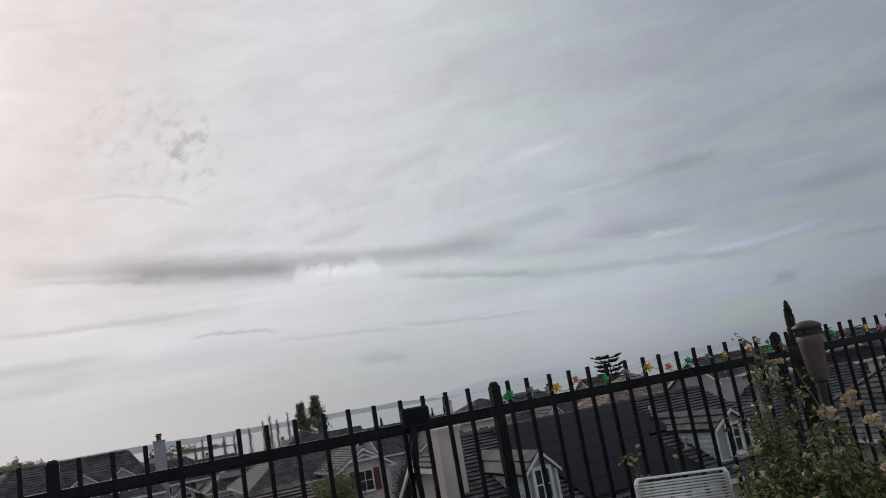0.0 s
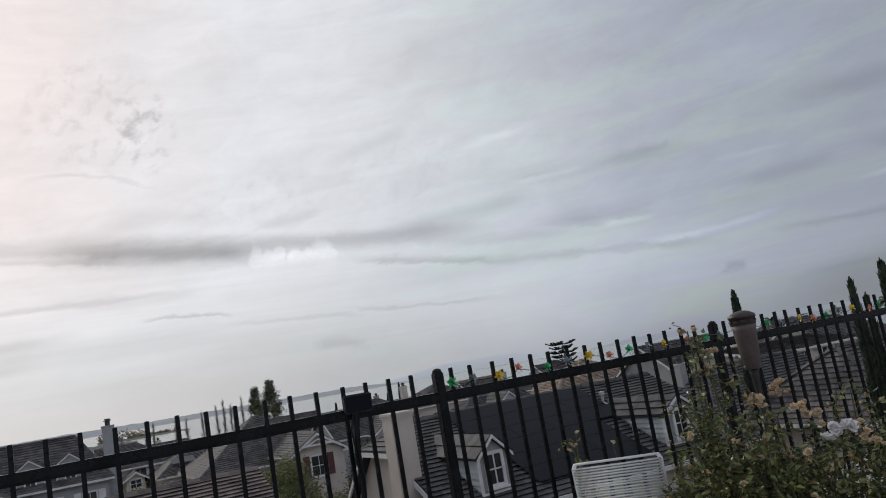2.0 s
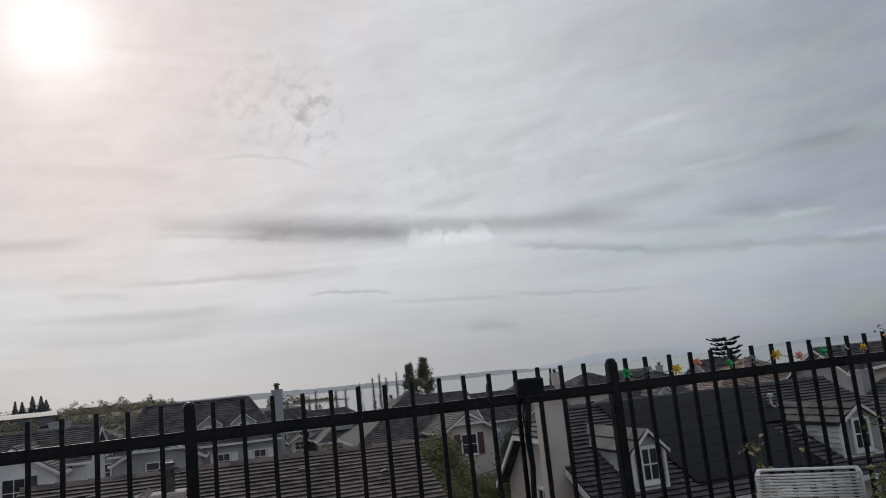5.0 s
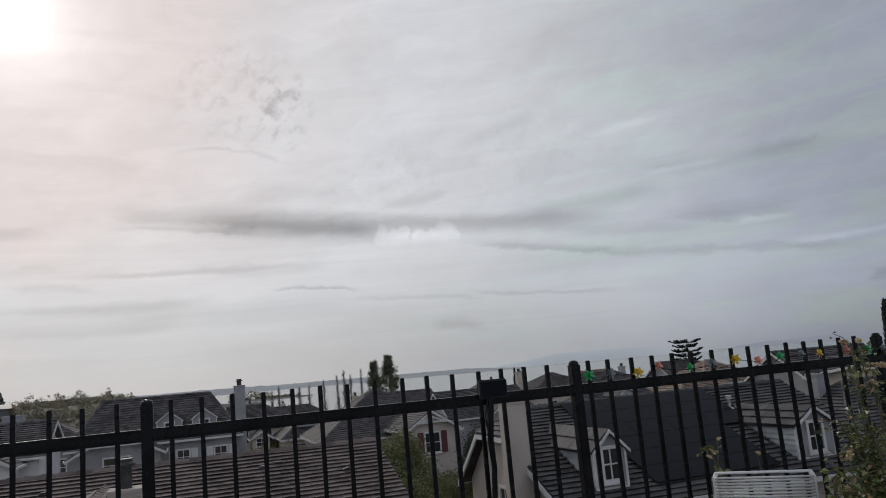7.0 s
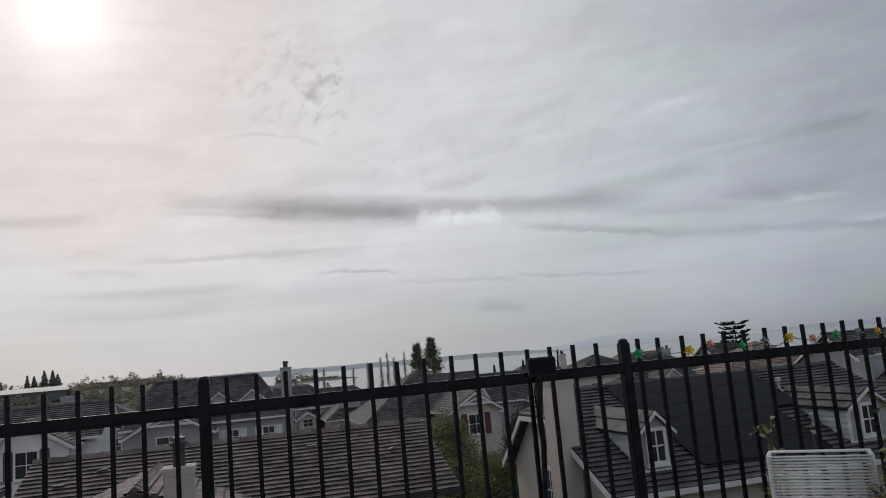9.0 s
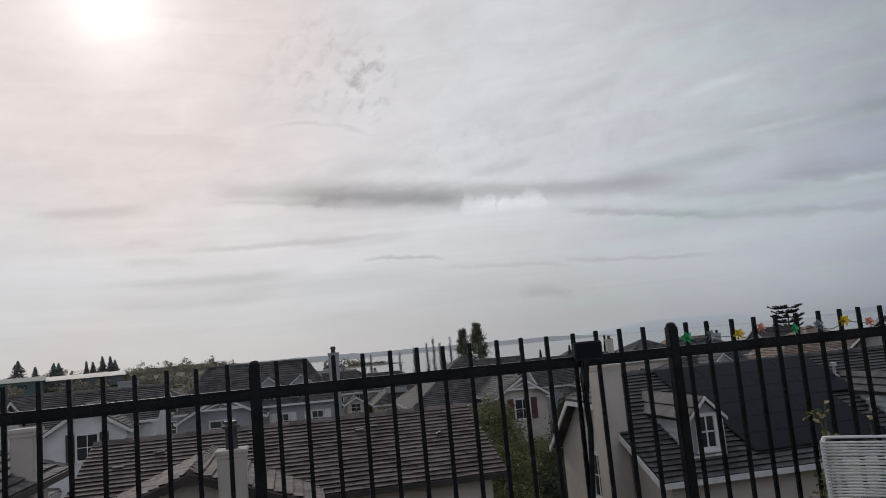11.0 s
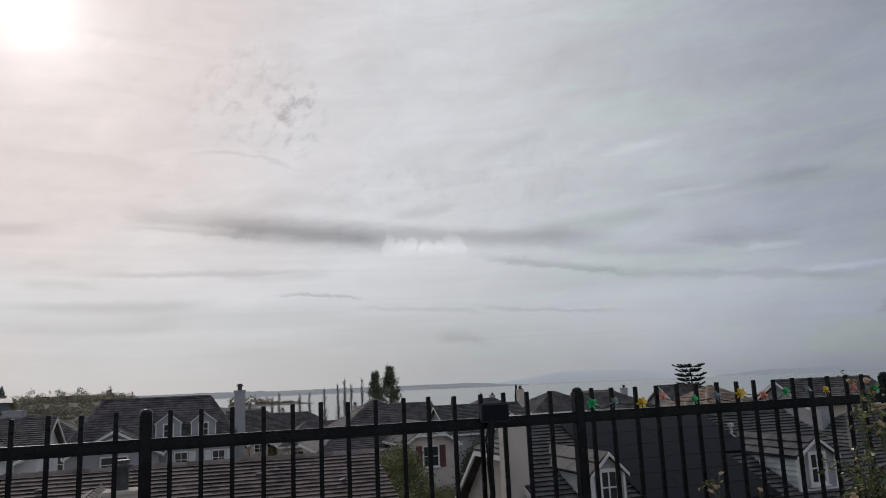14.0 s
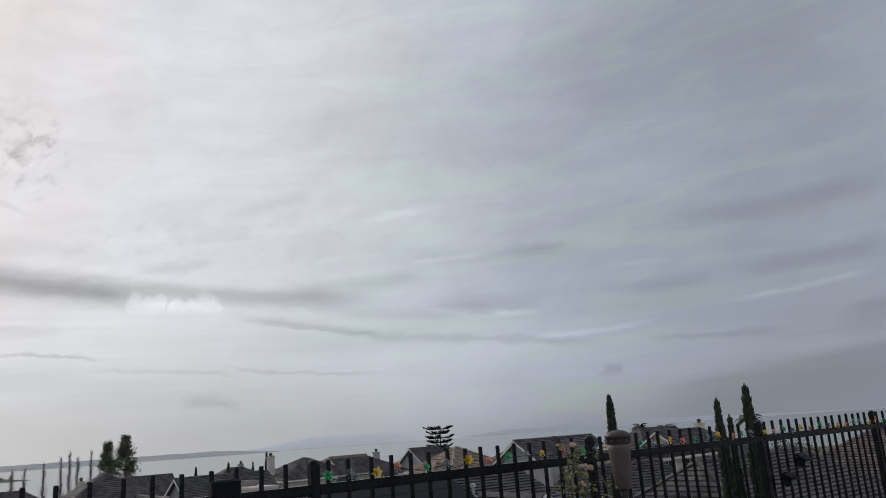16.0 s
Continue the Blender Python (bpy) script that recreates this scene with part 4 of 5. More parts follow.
D_LAB, T_LAB, G_LAB = "house with dark tile roof and white trim", "tan tile-roofed stucco house", "grey tile-roofed stucco house with chimney"
h = plain_house(9.2, 67.0, 5.6, 7.0, -3.0, -1.3, "hg", TILE_DARK, STUCCO_CREAM, D_LAB, wing=(2.3, 2.4, 4.0), drop=1.0)
part("skylight", box((-0.9, -0.45, 0.05), (0.9, 0.45, 0.16), 0.01), SHED_WHITE, h, "pale skylight panel").matrix_local = pose(-0.55, -1.75, -2.1, 26)
h = plain_house(5.8, 73.5, 6.5, 7.0, -2.1, -0.2, "gh", TILE_DARK, STUCCO_CREAM, "cream stucco house with dark tile roof and gabled porch", wins=3, drop=0.75)
section(h, -0.55, -4.0, 3.2, 2.1, -2.95, -2.3, -7.7, "gg", TILE_DARK, STUCCO_CREAM, 90)
window(h, pose(-0.55, -5.27, -3.3), 0.8, 0.6)
plain_house(-3.0, 84.0, 9.0, 8.0, -3.2, -0.8, "gg", TILE_DARK, STUCCO_CREAM, D_LAB, stack=2.0, wing=(1.5, 5.0, 5.0))
plain_house(20.0, 84.0, 10.0, 8.0, -3.0, -0.9, "hh", TILE_DARK, STUCCO_TAUPE, D_LAB, stack=-3.0)
plain_house(23.5, 63.0, 8.0, 8.0, -2.6, -0.4, "gg", TILE_SLATE, STUCCO_GREY, D_LAB, wing=(1.0, 4.5, 5.0))
plain_house(35.4, 72.0, 8.5, 8.0, -1.7, 0.2, "hh", TILE_DARK, STUCCO_TAUPE, "house with dark brown hipped tile roof and chimney", stack=-3.4)
plain_house(46.0, 78.0, 9.0, 8.0, -2.4, -0.3, "gh", TILE_DARK, STUCCO_GREY, D_LAB, stack=2.0)
h = plain_house(25.6, 46.0, 8.0, 7.0, -2.6, -0.75, "hg", TILE_SLATE, STUCCO_GREY, G_LAB)
dormer(h, 1.0, -2.7, 1.3, -2.2, -1.1, -0.55, 2.2, TILE_SLATE, SIDING, win=(0.5, 0.7), near=False)
plain_house(34.0, 47.0, 8.0, 8.0, -2.3, -0.45, "hh", TILE_TAN, STUCCO_CREAM, T_LAB)
plain_house(40.5, 53.0, 6.5, 7.0, -1.4, 0.4, "hh", TILE_TAN, STUCCO_CREAM, T_LAB)
plain_house(42.5, 43.0, 8.5, 8.0, -1.7, 0.75, "gg", TILE_DARK, STUCCO_GREY, D_LAB, wing=(-1.0, 5.0, 5.0))
plain_house(27.0, 25.0, 10.0, 7.5, -2.7, -0.4, "hg", TILE_SLATE, STUCCO_GREY, G_LAB, stack=-2.0)
plain_house(40.0, 33.5, 9.0, 8.0, -0.75, -0.2, "gg", TILE_DARK, STUCCO_CREAM, "cream stucco house with dark tile roof", wins=4, stack=-1.5, drop=0.75)
plain_house(27.6, 17.2, 11.0, 8.4, -2.3, 0.0, "hh", TILE_DARK, STUCCO_TAUPE, "stucco house with weathered dark hipped roof", hip=0.5)
plain_house(42.0, 18.5, 10.0, 8.5, -2.2, 0.35, "hh", TILE_BROWN, STUCCO_TAUPE, "stucco house with weathered brown hipped roof", wins=3)
plain_house(54.0, 22.0, 11.0, 8.5, -2.2, 0.5, "hg", TILE_TAN, STUCCO_CREAM, T_LAB, wins=3)
plain_house(56.0, 40.0, 10.0, 8.0, -1.8, 0.6, "gh", TILE_DARK, STUCCO_CREAM, D_LAB, stack=2.0)
plain_house(-22.0, 64.0, 10.0, 8.0, -1.6, 0.5, "gg", TILE_DARK, STUCCO_CREAM, D_LAB, stack=-2.0)
plain_house(-21.5, 49.0, 10.0, 8.0, -1.4, 0.5, "hg", TILE_DARK, STUCCO_WHITE, D_LAB, wing=(2.0, 4.6, 5.0))
plain_house(-12.0, 66.0, 10.0, 8.0, -1.8, 0.4, "hh", TILE_DARK, STUCCO_GREY, D_LAB)
plain_house(2.0, 104.0, 10.0, 8.0, -4.4, -1.8, "hg", TILE_DARK, STUCCO_GREY, D_LAB, stack=2.0)
plain_house(14.0, 108.0, 10.0, 8.0, -4.0, -1.6, "gh", TILE_DARK, STUCCO_CREAM, D_LAB, stack=-2.5)
plain_house(27.0, 104.0, 10.0, 8.0, -3.6, -1.0, "gg", TILE_DARK, STUCCO_TAUPE, D_LAB, stack=-2.0)
plain_house(39.0, 100.0, 10.0, 8.0, -3.2, -0.8, "hh", TILE_DARK, STUCCO_GREY, D_LAB, stack=1.0)
plain_house(52.0, 96.0, 10.0, 8.0, -3.0, -0.4, "hg", TILE_TAN, STUCCO_CREAM, T_LAB)
plain_house(64.0, 88.0, 10.0, 8.0, -2.6, 0.0, "gh", TILE_DARK, STUCCO_GREY, D_LAB)
plain_house(60.0, 64.0, 10.0, 8.0, -2.0, 0.3, "hh", TILE_TAN, STUCCO_CREAM, T_LAB)
plain_house(75.0, 60.0, 11.0, 8.0, -1.8, 0.6, "hg", TILE_DARK, STUCCO_CREAM, D_LAB)


# ---- trees and shrubs ----
def crown_points(rng, n, centre, size, shape="ball", clumps=14):
    """Places inside an uneven crown built of clumps."""
    cx, cy, cz = centre
    sx, sy, sz = size
    heads = []
    for _ in range(clumps):
        while True:
            p = [rng.uniform(-1, 1) for _ in range(3)]
            if p[0] ** 2 + p[1] ** 2 + p[2] ** 2 < 1:
                break
        k = 1.0
        if shape == "spire":
            k = 0.35 + 0.65 * math.sin(math.pi * min(1, (1 - p[2]) / 2 + 0.12)) if p[2] > -0.9 else 0.4
        heads.append((cx + p[0] * sx * k, cy + p[1] * sy * k, cz + p[2] * sz))
    out = []
    for _ in range(n):
        hx, hy, hz = rng.choice(heads)
        out.append((hx + rng.gauss(0, 0.22) * sx, hy + rng.gauss(0, 0.22) * sy, hz + rng.gauss(0, 0.16) * sz * (0.55 if shape == "spire" else 1)))
    return out


def tree(name, p, height, size, mt, label, leaf, n, shape="ball", trunk=0.12, clumps=14, seed=1, low=0.35):
    rng = random.Random(seed)
    t = thing(name, pose(p[0], p[1], p[2]), label, "tree" if name != "shrub" else "shrub")
    sway = [(rng.gauss(0, 0.02) * height * k, rng.gauss(0, 0.02) * height * k, height * 0.92 * k) for k in (0, 0.25, 0.5, 0.75, 1)]
    stems = [tube_data(sway, [trunk, trunk * 0.8, trunk * 0.6, trunk * 0.4, trunk * 0.12], 8)]
    zc, hz = height * (1 + low) / 2, height * (1 - low) / 2
    for k in range(9):
        z0 = height * (low * 0.8 + 0.06 * k)
        a = rng.uniform(0, 6.28)
        stems.append(tube_data([(0, 0, z0), (math.cos(a) * size * 0.4, math.sin(a) * size * 0.4, z0 + hz * 0.25), (math.cos(a) * size * 0.8, math.sin(a) * size * 0.8, z0 + hz * 0.5)],
                               [trunk * 0.4, trunk * 0.25, trunk * 0.08], 6))
    link("trunk", *join(stems), BARK, t)
    link("crown", *leaves_data(crown_points(rng, n, (0, 0, zc), (size, size, hz), shape, clumps), leaf, rng), mt, t)
    return t


def cypress(p, height, width, seed, label, fine=1.0):
    """A narrow column of upswept sprays."""
    rng = random.Random(seed)
    t = thing("cypress", pose(*p), label, "tree", "slim cypresses")
    lean = 0.06 * height / 8
    link("trunk", *tube_data([(0, 0, 0), (lean * 0.5, 0, height * 0.5), (lean, 0, height * 0.97)], [0.09, 0.06, 0.01], 8), BARK, t)
    verts, faces = [], []
    count = int(900 * height * width / 3 / fine**1.7)
    for _ in range(count):
        f = rng.random() ** 0.8
        r = width / 2 * (0.92 * (1 - f) ** 0.5 + 0.08) * min(1.0, 0.45 + f * 5) * rng.uniform(0.55, 1.12)
        r *= 0.8 + 0.45 * noise.noise((f * height * 1.3, seed, 0))
        a = rng.uniform(0, 2 * math.pi)
        base = Vector((lean * f + r * 0.7 * math.cos(a), r * 0.7 * math.sin(a), f * height * 0.95 + 0.05))
        tip = base + Vector((r * 0.3 * math.cos(a), r * 0.3 * math.sin(a), 0)) + Vector((rng.gauss(0, 0.03), rng.gauss(0, 0.03), rng.uniform(0.12, 0.3) * min(1.6, 0.6 + width))) * fine
        side = Vector((-math.sin(a), math.cos(a), rng.gauss(0, 0.4))) * rng.uniform(0.025, 0.06) * (0.6 + width) * fine
        k = len(verts)
        mid = base.lerp(tip, 0.45)
        verts += [base, mid + side, tip, mid - side]
        faces.append((k, k + 1, k + 2, k + 3))
    link("crown", verts, faces, CYPRESS, t)
    return t


def ground_at(x, y):
    return ground_z(x, y)


def azr(az, r, z=None):
    d = ray_of(az, 0) * r
    return (d.x, d.y, ground_z(d.x, d.y) if z is None else z)


# two poplars and the bare ones beside them
def poplar(p, height, width, seed):
    """A tall leafy teardrop of upswept boughs, its outline uneven."""
    rng = random.Random(seed)
    t = thing("poplar", pose(*p), "tall green poplar near the bay shore", "tree", "leafy poplars")
    stems, spots = [tube_data([(0, 0, 0), (0.1, 0, height * 0.5), (0, 0, height * 0.97)], [0.4, 0.25, 0.04], 8)], []
    for _ in range(70):
        f, a = rng.uniform(0.28, 0.95) ** 0.6 * 0.98, rng.uniform(0, 2 * math.pi)
        reach = width / 2 * math.sin(math.pi * min(1.0, ((f - 0.22) / 0.8)) ** 0.8) * rng.uniform(0.6, 1.12) + 0.15
        root = Vector((0, 0, f * height))
        tip = Vector((math.cos(a) * reach, math.sin(a) * reach, f * height + rng.uniform(0.8, 2.2)))
        tip.z = min(tip.z, height)
        stems.append(tube_data([root, root.lerp(tip, 0.5) + Vector((0, 0, -0.2)), tip], [0.09, 0.06, 0.02], 4))
        for _ in range(115):
            q = root.lerp(tip, rng.uniform(0.25, 1.05))
            spots.append(q + Vector((rng.gauss(0, 0.3), rng.gauss(0, 0.3), rng.gauss(0, 0.45))))
    link("trunk", *join(stems), BARK, t)
    link("crown", *leaves_data(spots, 0.34, rng, 1.3), POPLAR, t)


poplar(azr(-14.8, 220, -18.5), 23.9, 4.6, 11)
poplar(azr(-13.7, 220, -18.5), 25.3, 6.2, 12)


def bare_poplar(p, height, seed):
    rng = random.Random(seed)
    t = thing("bare_poplar", pose(*p), "leafless slender poplar near the bay shore", "tree", "bare poplars")
    stems = [tube_data([(0, 0, 0), (0.1, 0, height * 0.5), (0, 0, height)], [0.16, 0.11, 0.03], 5)]
    for _ in range(300):
        z0, a = height * rng.uniform(0.3, 0.95), rng.uniform(0, 6.28)
        reach = rng.uniform(0.3, 1.9) * (1.12 - z0 / height * 0.85)
        stems.append(tube_data([(0, 0, z0), (math.cos(a) * reach, math.sin(a) * reach, z0 + reach * 2.4)], [0.045, 0.014], 3))
    link("branch_spray", *join(stems), TWIG, t)


for k, (az, top) in enumerate(((-15.8, 4.3), (-17.1, 4.4), (-17.6, 2.8), (-18.6, 2.0), (-19.7, 0.9), (-20.4, 0.6), (-21.9, 1.0), (-22.4, 0.0), (-16.6, 2.6), (-24.0, -1.0))):
    bare_poplar(azr(az, 225, -19.0), top + 19.0, 40 + k)


def araucaria(p, height, seed):
    """A star pine: flat whorls of long branches round a straight trunk."""
    rng = random.Random(seed)
    t = thing("araucaria", pose(*p), "dark star pine with flat tiers of branches", "tree")
    link("trunk", *tube_data([(0, 0, 0), (0, 0, height * 0.6), (0, 0, height)], [0.3, 0.16, 0.04], 8), BARK, t)
    tiers = 14
    for i in range(tiers):
        f = i / (tiers - 1)
        z0, reach = height * (0.3 + 0.66 * f), (2.4 - 0.4 * f) * rng.uniform(0.85, 1.08)
        data = []
        for k in range(8):
            a = 2 * math.pi * (k + rng.uniform(-0.3, 0.3)) / 8
            out, far = Vector((math.cos(a), math.sin(a), 0)), reach * rng.uniform(0.75, 1.12)
            pts = [Vector((0, 0, z0)), Vector((0, 0, z0 - 0.05)) + out * far * 0.62, Vector((0, 0, z0 + 0.3)) + out * far]
            data.append(tube_data(pts, [0.08, 0.06, 0.04], 4))
            side = Vector((-out.y, out.x, 0))
            for _ in range(60):
                s = rng.uniform(0.25, 1.0)
                b = pts[1].lerp(pts[2], (s - 0.5) * 2) if s > 0.5 else pts[0].lerp(pts[1], s * 2)
                tip = b + out * 0.22 + side * rng.choice((-1, 1)) * rng.uniform(0.08, 0.36) + Vector((0, 0, rng.uniform(0.0, 0.24)))
                w = Vector((0, 0, 1)).cross(tip - b).normalized() * 0.07 + Vector((0, 0, 0.07))
                data.append(([b, b.lerp(tip, 0.5) + w, tip, b.lerp(tip, 0.5) - w], [(0, 1, 2, 3)]))
        link("branch_tier", *join(data), PINE, t)


def palm(p, height, seed):
    rng = random.Random(seed)
    t = thing("palm_tree", pose(*p), "distant palm with a ragged grey-green head", "tree", "far palms")
    link("trunk", *tube_data([(0, 0, 0), (0.1, 0, height * 0.5), (0, 0.1, height)], [0.2, 0.16, 0.14], 8), BARK, t)
    for k in range(22):
        a, rise = rng.uniform(0, 6.28), rng.uniform(-0.5, 1.0)
        out = Vector((math.cos(a), math.sin(a), 0))
        pts = [Vector((0, 0.1, height)) + out * (r * 1.5) + Vector((0, 0, 1.2 * rise * r - 0.9 * r * r)) for r in (0, 0.3, 0.6, 0.85, 1.1)]
        side = Vector((-out.y, out.x, -0.3))
        verts = [q + side * s * w for q, w in zip(pts, (0.04, 0.22, 0.26, 0.18, 0.02)) for s in (-1, 1)]
        link("frond", verts, [(i * 2, i * 2 + 1, i * 2 + 3, i * 2 + 2) for i in range(4)], DARK_TREE, t)


palm(azr(23.2, 120, -9.0), 9.7, 61)
palm(azr(25.0, 125, -9.0), 9.3, 62)
palm(azr(30.6, 90, -9.0), 10.0, 63)

araucaria((16.3, 108.8, -9.5), 12.35, 3)

CYP = "slim dark green cypress"
cypress((10.85, 28.0, -7.2), 10.1, 1.15, 1, CYP, 0.5)
cypress((5.73, 10.5, -6.6), 8.7, 0.58, 2, "slim dark cypress just beyond the fence", 0.36)
cypress((5.93, 10.55, -6.6), 8.44, 0.48, 3, "slim dark cypress just beyond the fence", 0.36)
cypress((6.1, 10.3, -6.6), 8.88, 0.66, 4, "tall slim dark cypress just beyond the fence", 0.36)
for k, (az, r, top) in enumerate(((-6.9, 92, 0.25), (-6.0, 120, -0.35), (-4.25, 92, 1.15), (-3.8, 95, 0.6), (-5.2, 130, -0.6), (-9.1, 90, 0.0))):
    p = azr(az, r, -9.0)
    cypress(p, top + 9.0, 1.1, 20 + k, CYP)

# green shrubs and small trees between the houses
for k, (u, v, top, size, mt, nm) in enumerate((
        (7.0, 31.0, -2.0, 1.2, SHRUB, "tree"), (9.6, 36.0, -1.3, 1.1, SHRUB, "tree"), (11.6, 40.0, -4.0, 1.5, SHRUB, "tree"), (13.4, 41.5, -4.3, 1.5, SHRUB, "tree"), (7.6, 28.5, -2.6, 1.2, SHRUB, "tree"), (9.2, 38.0, -1.7, 1.5, SHRUB, "tree"), (8.6, 31.5, -3.4, 1.5, SHRUB, "tree"),
        (7.0, 26.0, -3.6, 1.2, SHRUB, "tree"), (6.9, 23.5, -4.3, 1.0, DARK_TREE, "tree"), (15.3, 41.5, -1.9, 1.0, DARK_TREE, "tree"), (9.8, 30.0, -3.6, 1.3, DARK_TREE, "tree"), (4.5, 52.0, -2.3, 1.6, SHRUB, "tree"),
        (48.0, 27.0, -0.2, 1.9, DARK_TREE, "tree"), (22.0, 40.0, -2.0, 1.5, DARK_TREE, "tree"), (47.0, 14.0, -1.2, 2.0, SHRUB, "tree"), (-4.0, 40.0, -2.6, 1.0, DARK_TREE, "tree"))):
    p = at_uv(u, v)
    g0 = ground_z(p.x, p.y)
    tree(nm, (p.x, p.y, g0), top - g0, size, mt, "bushy light green tree between houses" if mt is SHRUB else "dark bushy tree between houses", 0.13, 9000, "ball", 0.1, 46, 70 + k, 0.35)


def woods(name, places, leaf, per, mt, label, seed):
    rng = random.Random(seed)
    pts_all = []
    verts, faces = [], []
    for x, y, z, h, w, spire in places:
        pts = crown_points(rng, per, (x, y, z + h * 0.55), (w, w, h * 0.45), "spire" if spire else "ball", 9)
        v, f = leaves_data(pts, leaf, rng, 1.3)
        k = len(verts)
        verts += v
        faces += [tuple(i + k for i in face) for face in f]
    return tagged(link(name, verts, faces, mt), label, "woods", kind="stuff")


rng = random.Random(17)
spots = []
for k in range(1150):
    back = k < 330
    az, r = rng.uniform(-68, -29 if back else -26), rng.uniform(430, 560) if back else rng.uniform(120, 430)
    x, y, z = azr(az, r)
    if z < WATER_Z + 1:
        continue
    spire = rng.random() < (0.16 if back else 0.06)
    hgt = rng.uniform(3.5, 7.0) if back else rng.uniform(2.2, 4.4)
    hgt *= 1.45 if spire else 1.0
    spots.append((x, y, z - 0.4, hgt, hgt * (0.17 if spire else rng.uniform(0.45, 0.8)), spire))
for az, r, hgt in ((-38.2, 470, 8.5), (-36.7, 470, 8.5), (-36.4, 472, 8.0), (-35.3, 465, 9.0), (-35.0, 466, 7.5), (-33.5, 470, 7.5)):
    x, y, z = azr(az, r)
    spots.append((x, y, z - 0.4, hgt, hgt * 0.32, False))
woods("woods", spots, 0.6, 190, FAR_WOODS, "dark trees covering the low hill by the bay", 18)
spots = []
for _ in range(70):
    az = rng.uniform(-25.3, -20.5)
    x, y, z = azr(az, 1375, WATER_Z + 1.5)
    big = rng.random() < 0.3 and az < -22.8
    hgt = rng.uniform(8, 17) if big else rng.uniform(2, 5)
    spots.append((x, y, z, hgt, hgt * 0.55, False))
woods("woods", spots, 3.0, 40, FAR_WOODS, "scrub and trees along the sandbar", 19)
spots = []
for _ in range(120):
    u, v = rng.uniform(-30, 75), rng.uniform(112, 300)
    p = at_uv(u, v)
    hgt = rng.uniform(2.5, 5.0)
    spots.append((p.x, p.y, ground_z(p.x, p.y), hgt, hgt * 0.6, False))
woods("woods", spots, 0.8, 60, FAR_WOODS, "scattered trees below the houses", 21)


def conifer(az, r, top, height, width, seed):
    """A dark pointed evergreen: drooping sprays in tapering tiers."""
    rng = random.Random(seed)
    x, y, _ = azr(az, r)
    t = thing("conifer", pose(x, y, top - height), "dark pointed evergreen on the wooded skyline", "tree", "skyline conifers")
    link("trunk", *tube_data([(0, 0, 0), (0, 0, height * 0.97)], [0.3, 0.04], 6), BARK, t)
    verts, faces = [], []
    for _ in range(700):
        f = rng.random() ** 1.3
        reach = width / 2 * (1 - f) ** 0.8 * rng.uniform(0.45, 1.25) + 0.1
        a = rng.uniform(0, 2 * math.pi)
        way, side = Vector((math.cos(a), math.sin(a), 0)), Vector((-math.sin(a), math.cos(a), rng.gauss(0, 0.3)))
        tip = way * reach + Vector((0, 0, f * height - reach * 0.15))
        root, w = way * reach * 0.3 + Vector((0, 0, f * height + 0.35)), rng.uniform(0.25, 0.5)
        k = len(verts)
        verts += [root, root.lerp(tip, 0.55) + side * w, tip, root.lerp(tip, 0.55) - side * w]
        faces.append((k, k + 1, k + 2, k + 3))
    link("crown", verts, faces, CONIFER, t)


for k, (az, top, height, width) in enumerate(((-45.8, 10.0, 11, 7.0), (-44.8, 7.2, 7, 3.4), (-43.7, 8.0, 8, 4.4), (-43.4, 7.9, 8, 4.0), (-41.7, 7.7, 8, 2.2), (-41.3, 7.3, 7, 2.6), (-40.7, 9.2, 10, 3.8), (-40.2, 9.0, 10, 3.6), (-39.9, 7.4, 8, 3.4))):
    conifer(az, 330, top - 0.2, height, width * 1.7, 300 + k)


def shed(az, r, length, h, crest, roof, wall, label, turn):
    x, y, z = azr(az, r)
    h = max(h, crest - 1.6 - z)
    s = thing("shed", pose(x, y, z, 0, 0, turn), label, "building")
    part("wall", box((-length / 2, -10, 0), (length / 2, 10, h)), wall, s)
    verts = [(-length / 2 - 1, -11, h), (length / 2 + 1, -11, h), (length / 2 + 1, 0, h + 1.6), (-length / 2 - 1, 0, h + 1.6), (length / 2 + 1, 11, h), (-length / 2 - 1, 11, h)]
    link("roof", verts, [(0, 1, 2, 3), (3, 2, 4, 5), (1, 4, 2), (0, 3, 5)], roof, s)
    for k in range(int(length / 8)):
        part("window", box((-length / 2 + 3 + k * 8, -10.15, h * 0.45), (-length / 2 + 6 + k * 8, -9.95, h * 0.75)), WINDOW, s)


shed(-41.9, 318, 27, 3.1, 2.9, SHED_WHITE, SHED_WHITE, "long low building with a pale metal roof", 41)
shed(-47.6, 312, 35, 2.8, 3.4, SHED_GREEN, SHED_GREEN, "long low green building among trees", 46)
shed(-36.4, 480, 20, 3.8, 4.3, SHED_WHITE, SHED_WHITE, "small pale building among trees", 36)


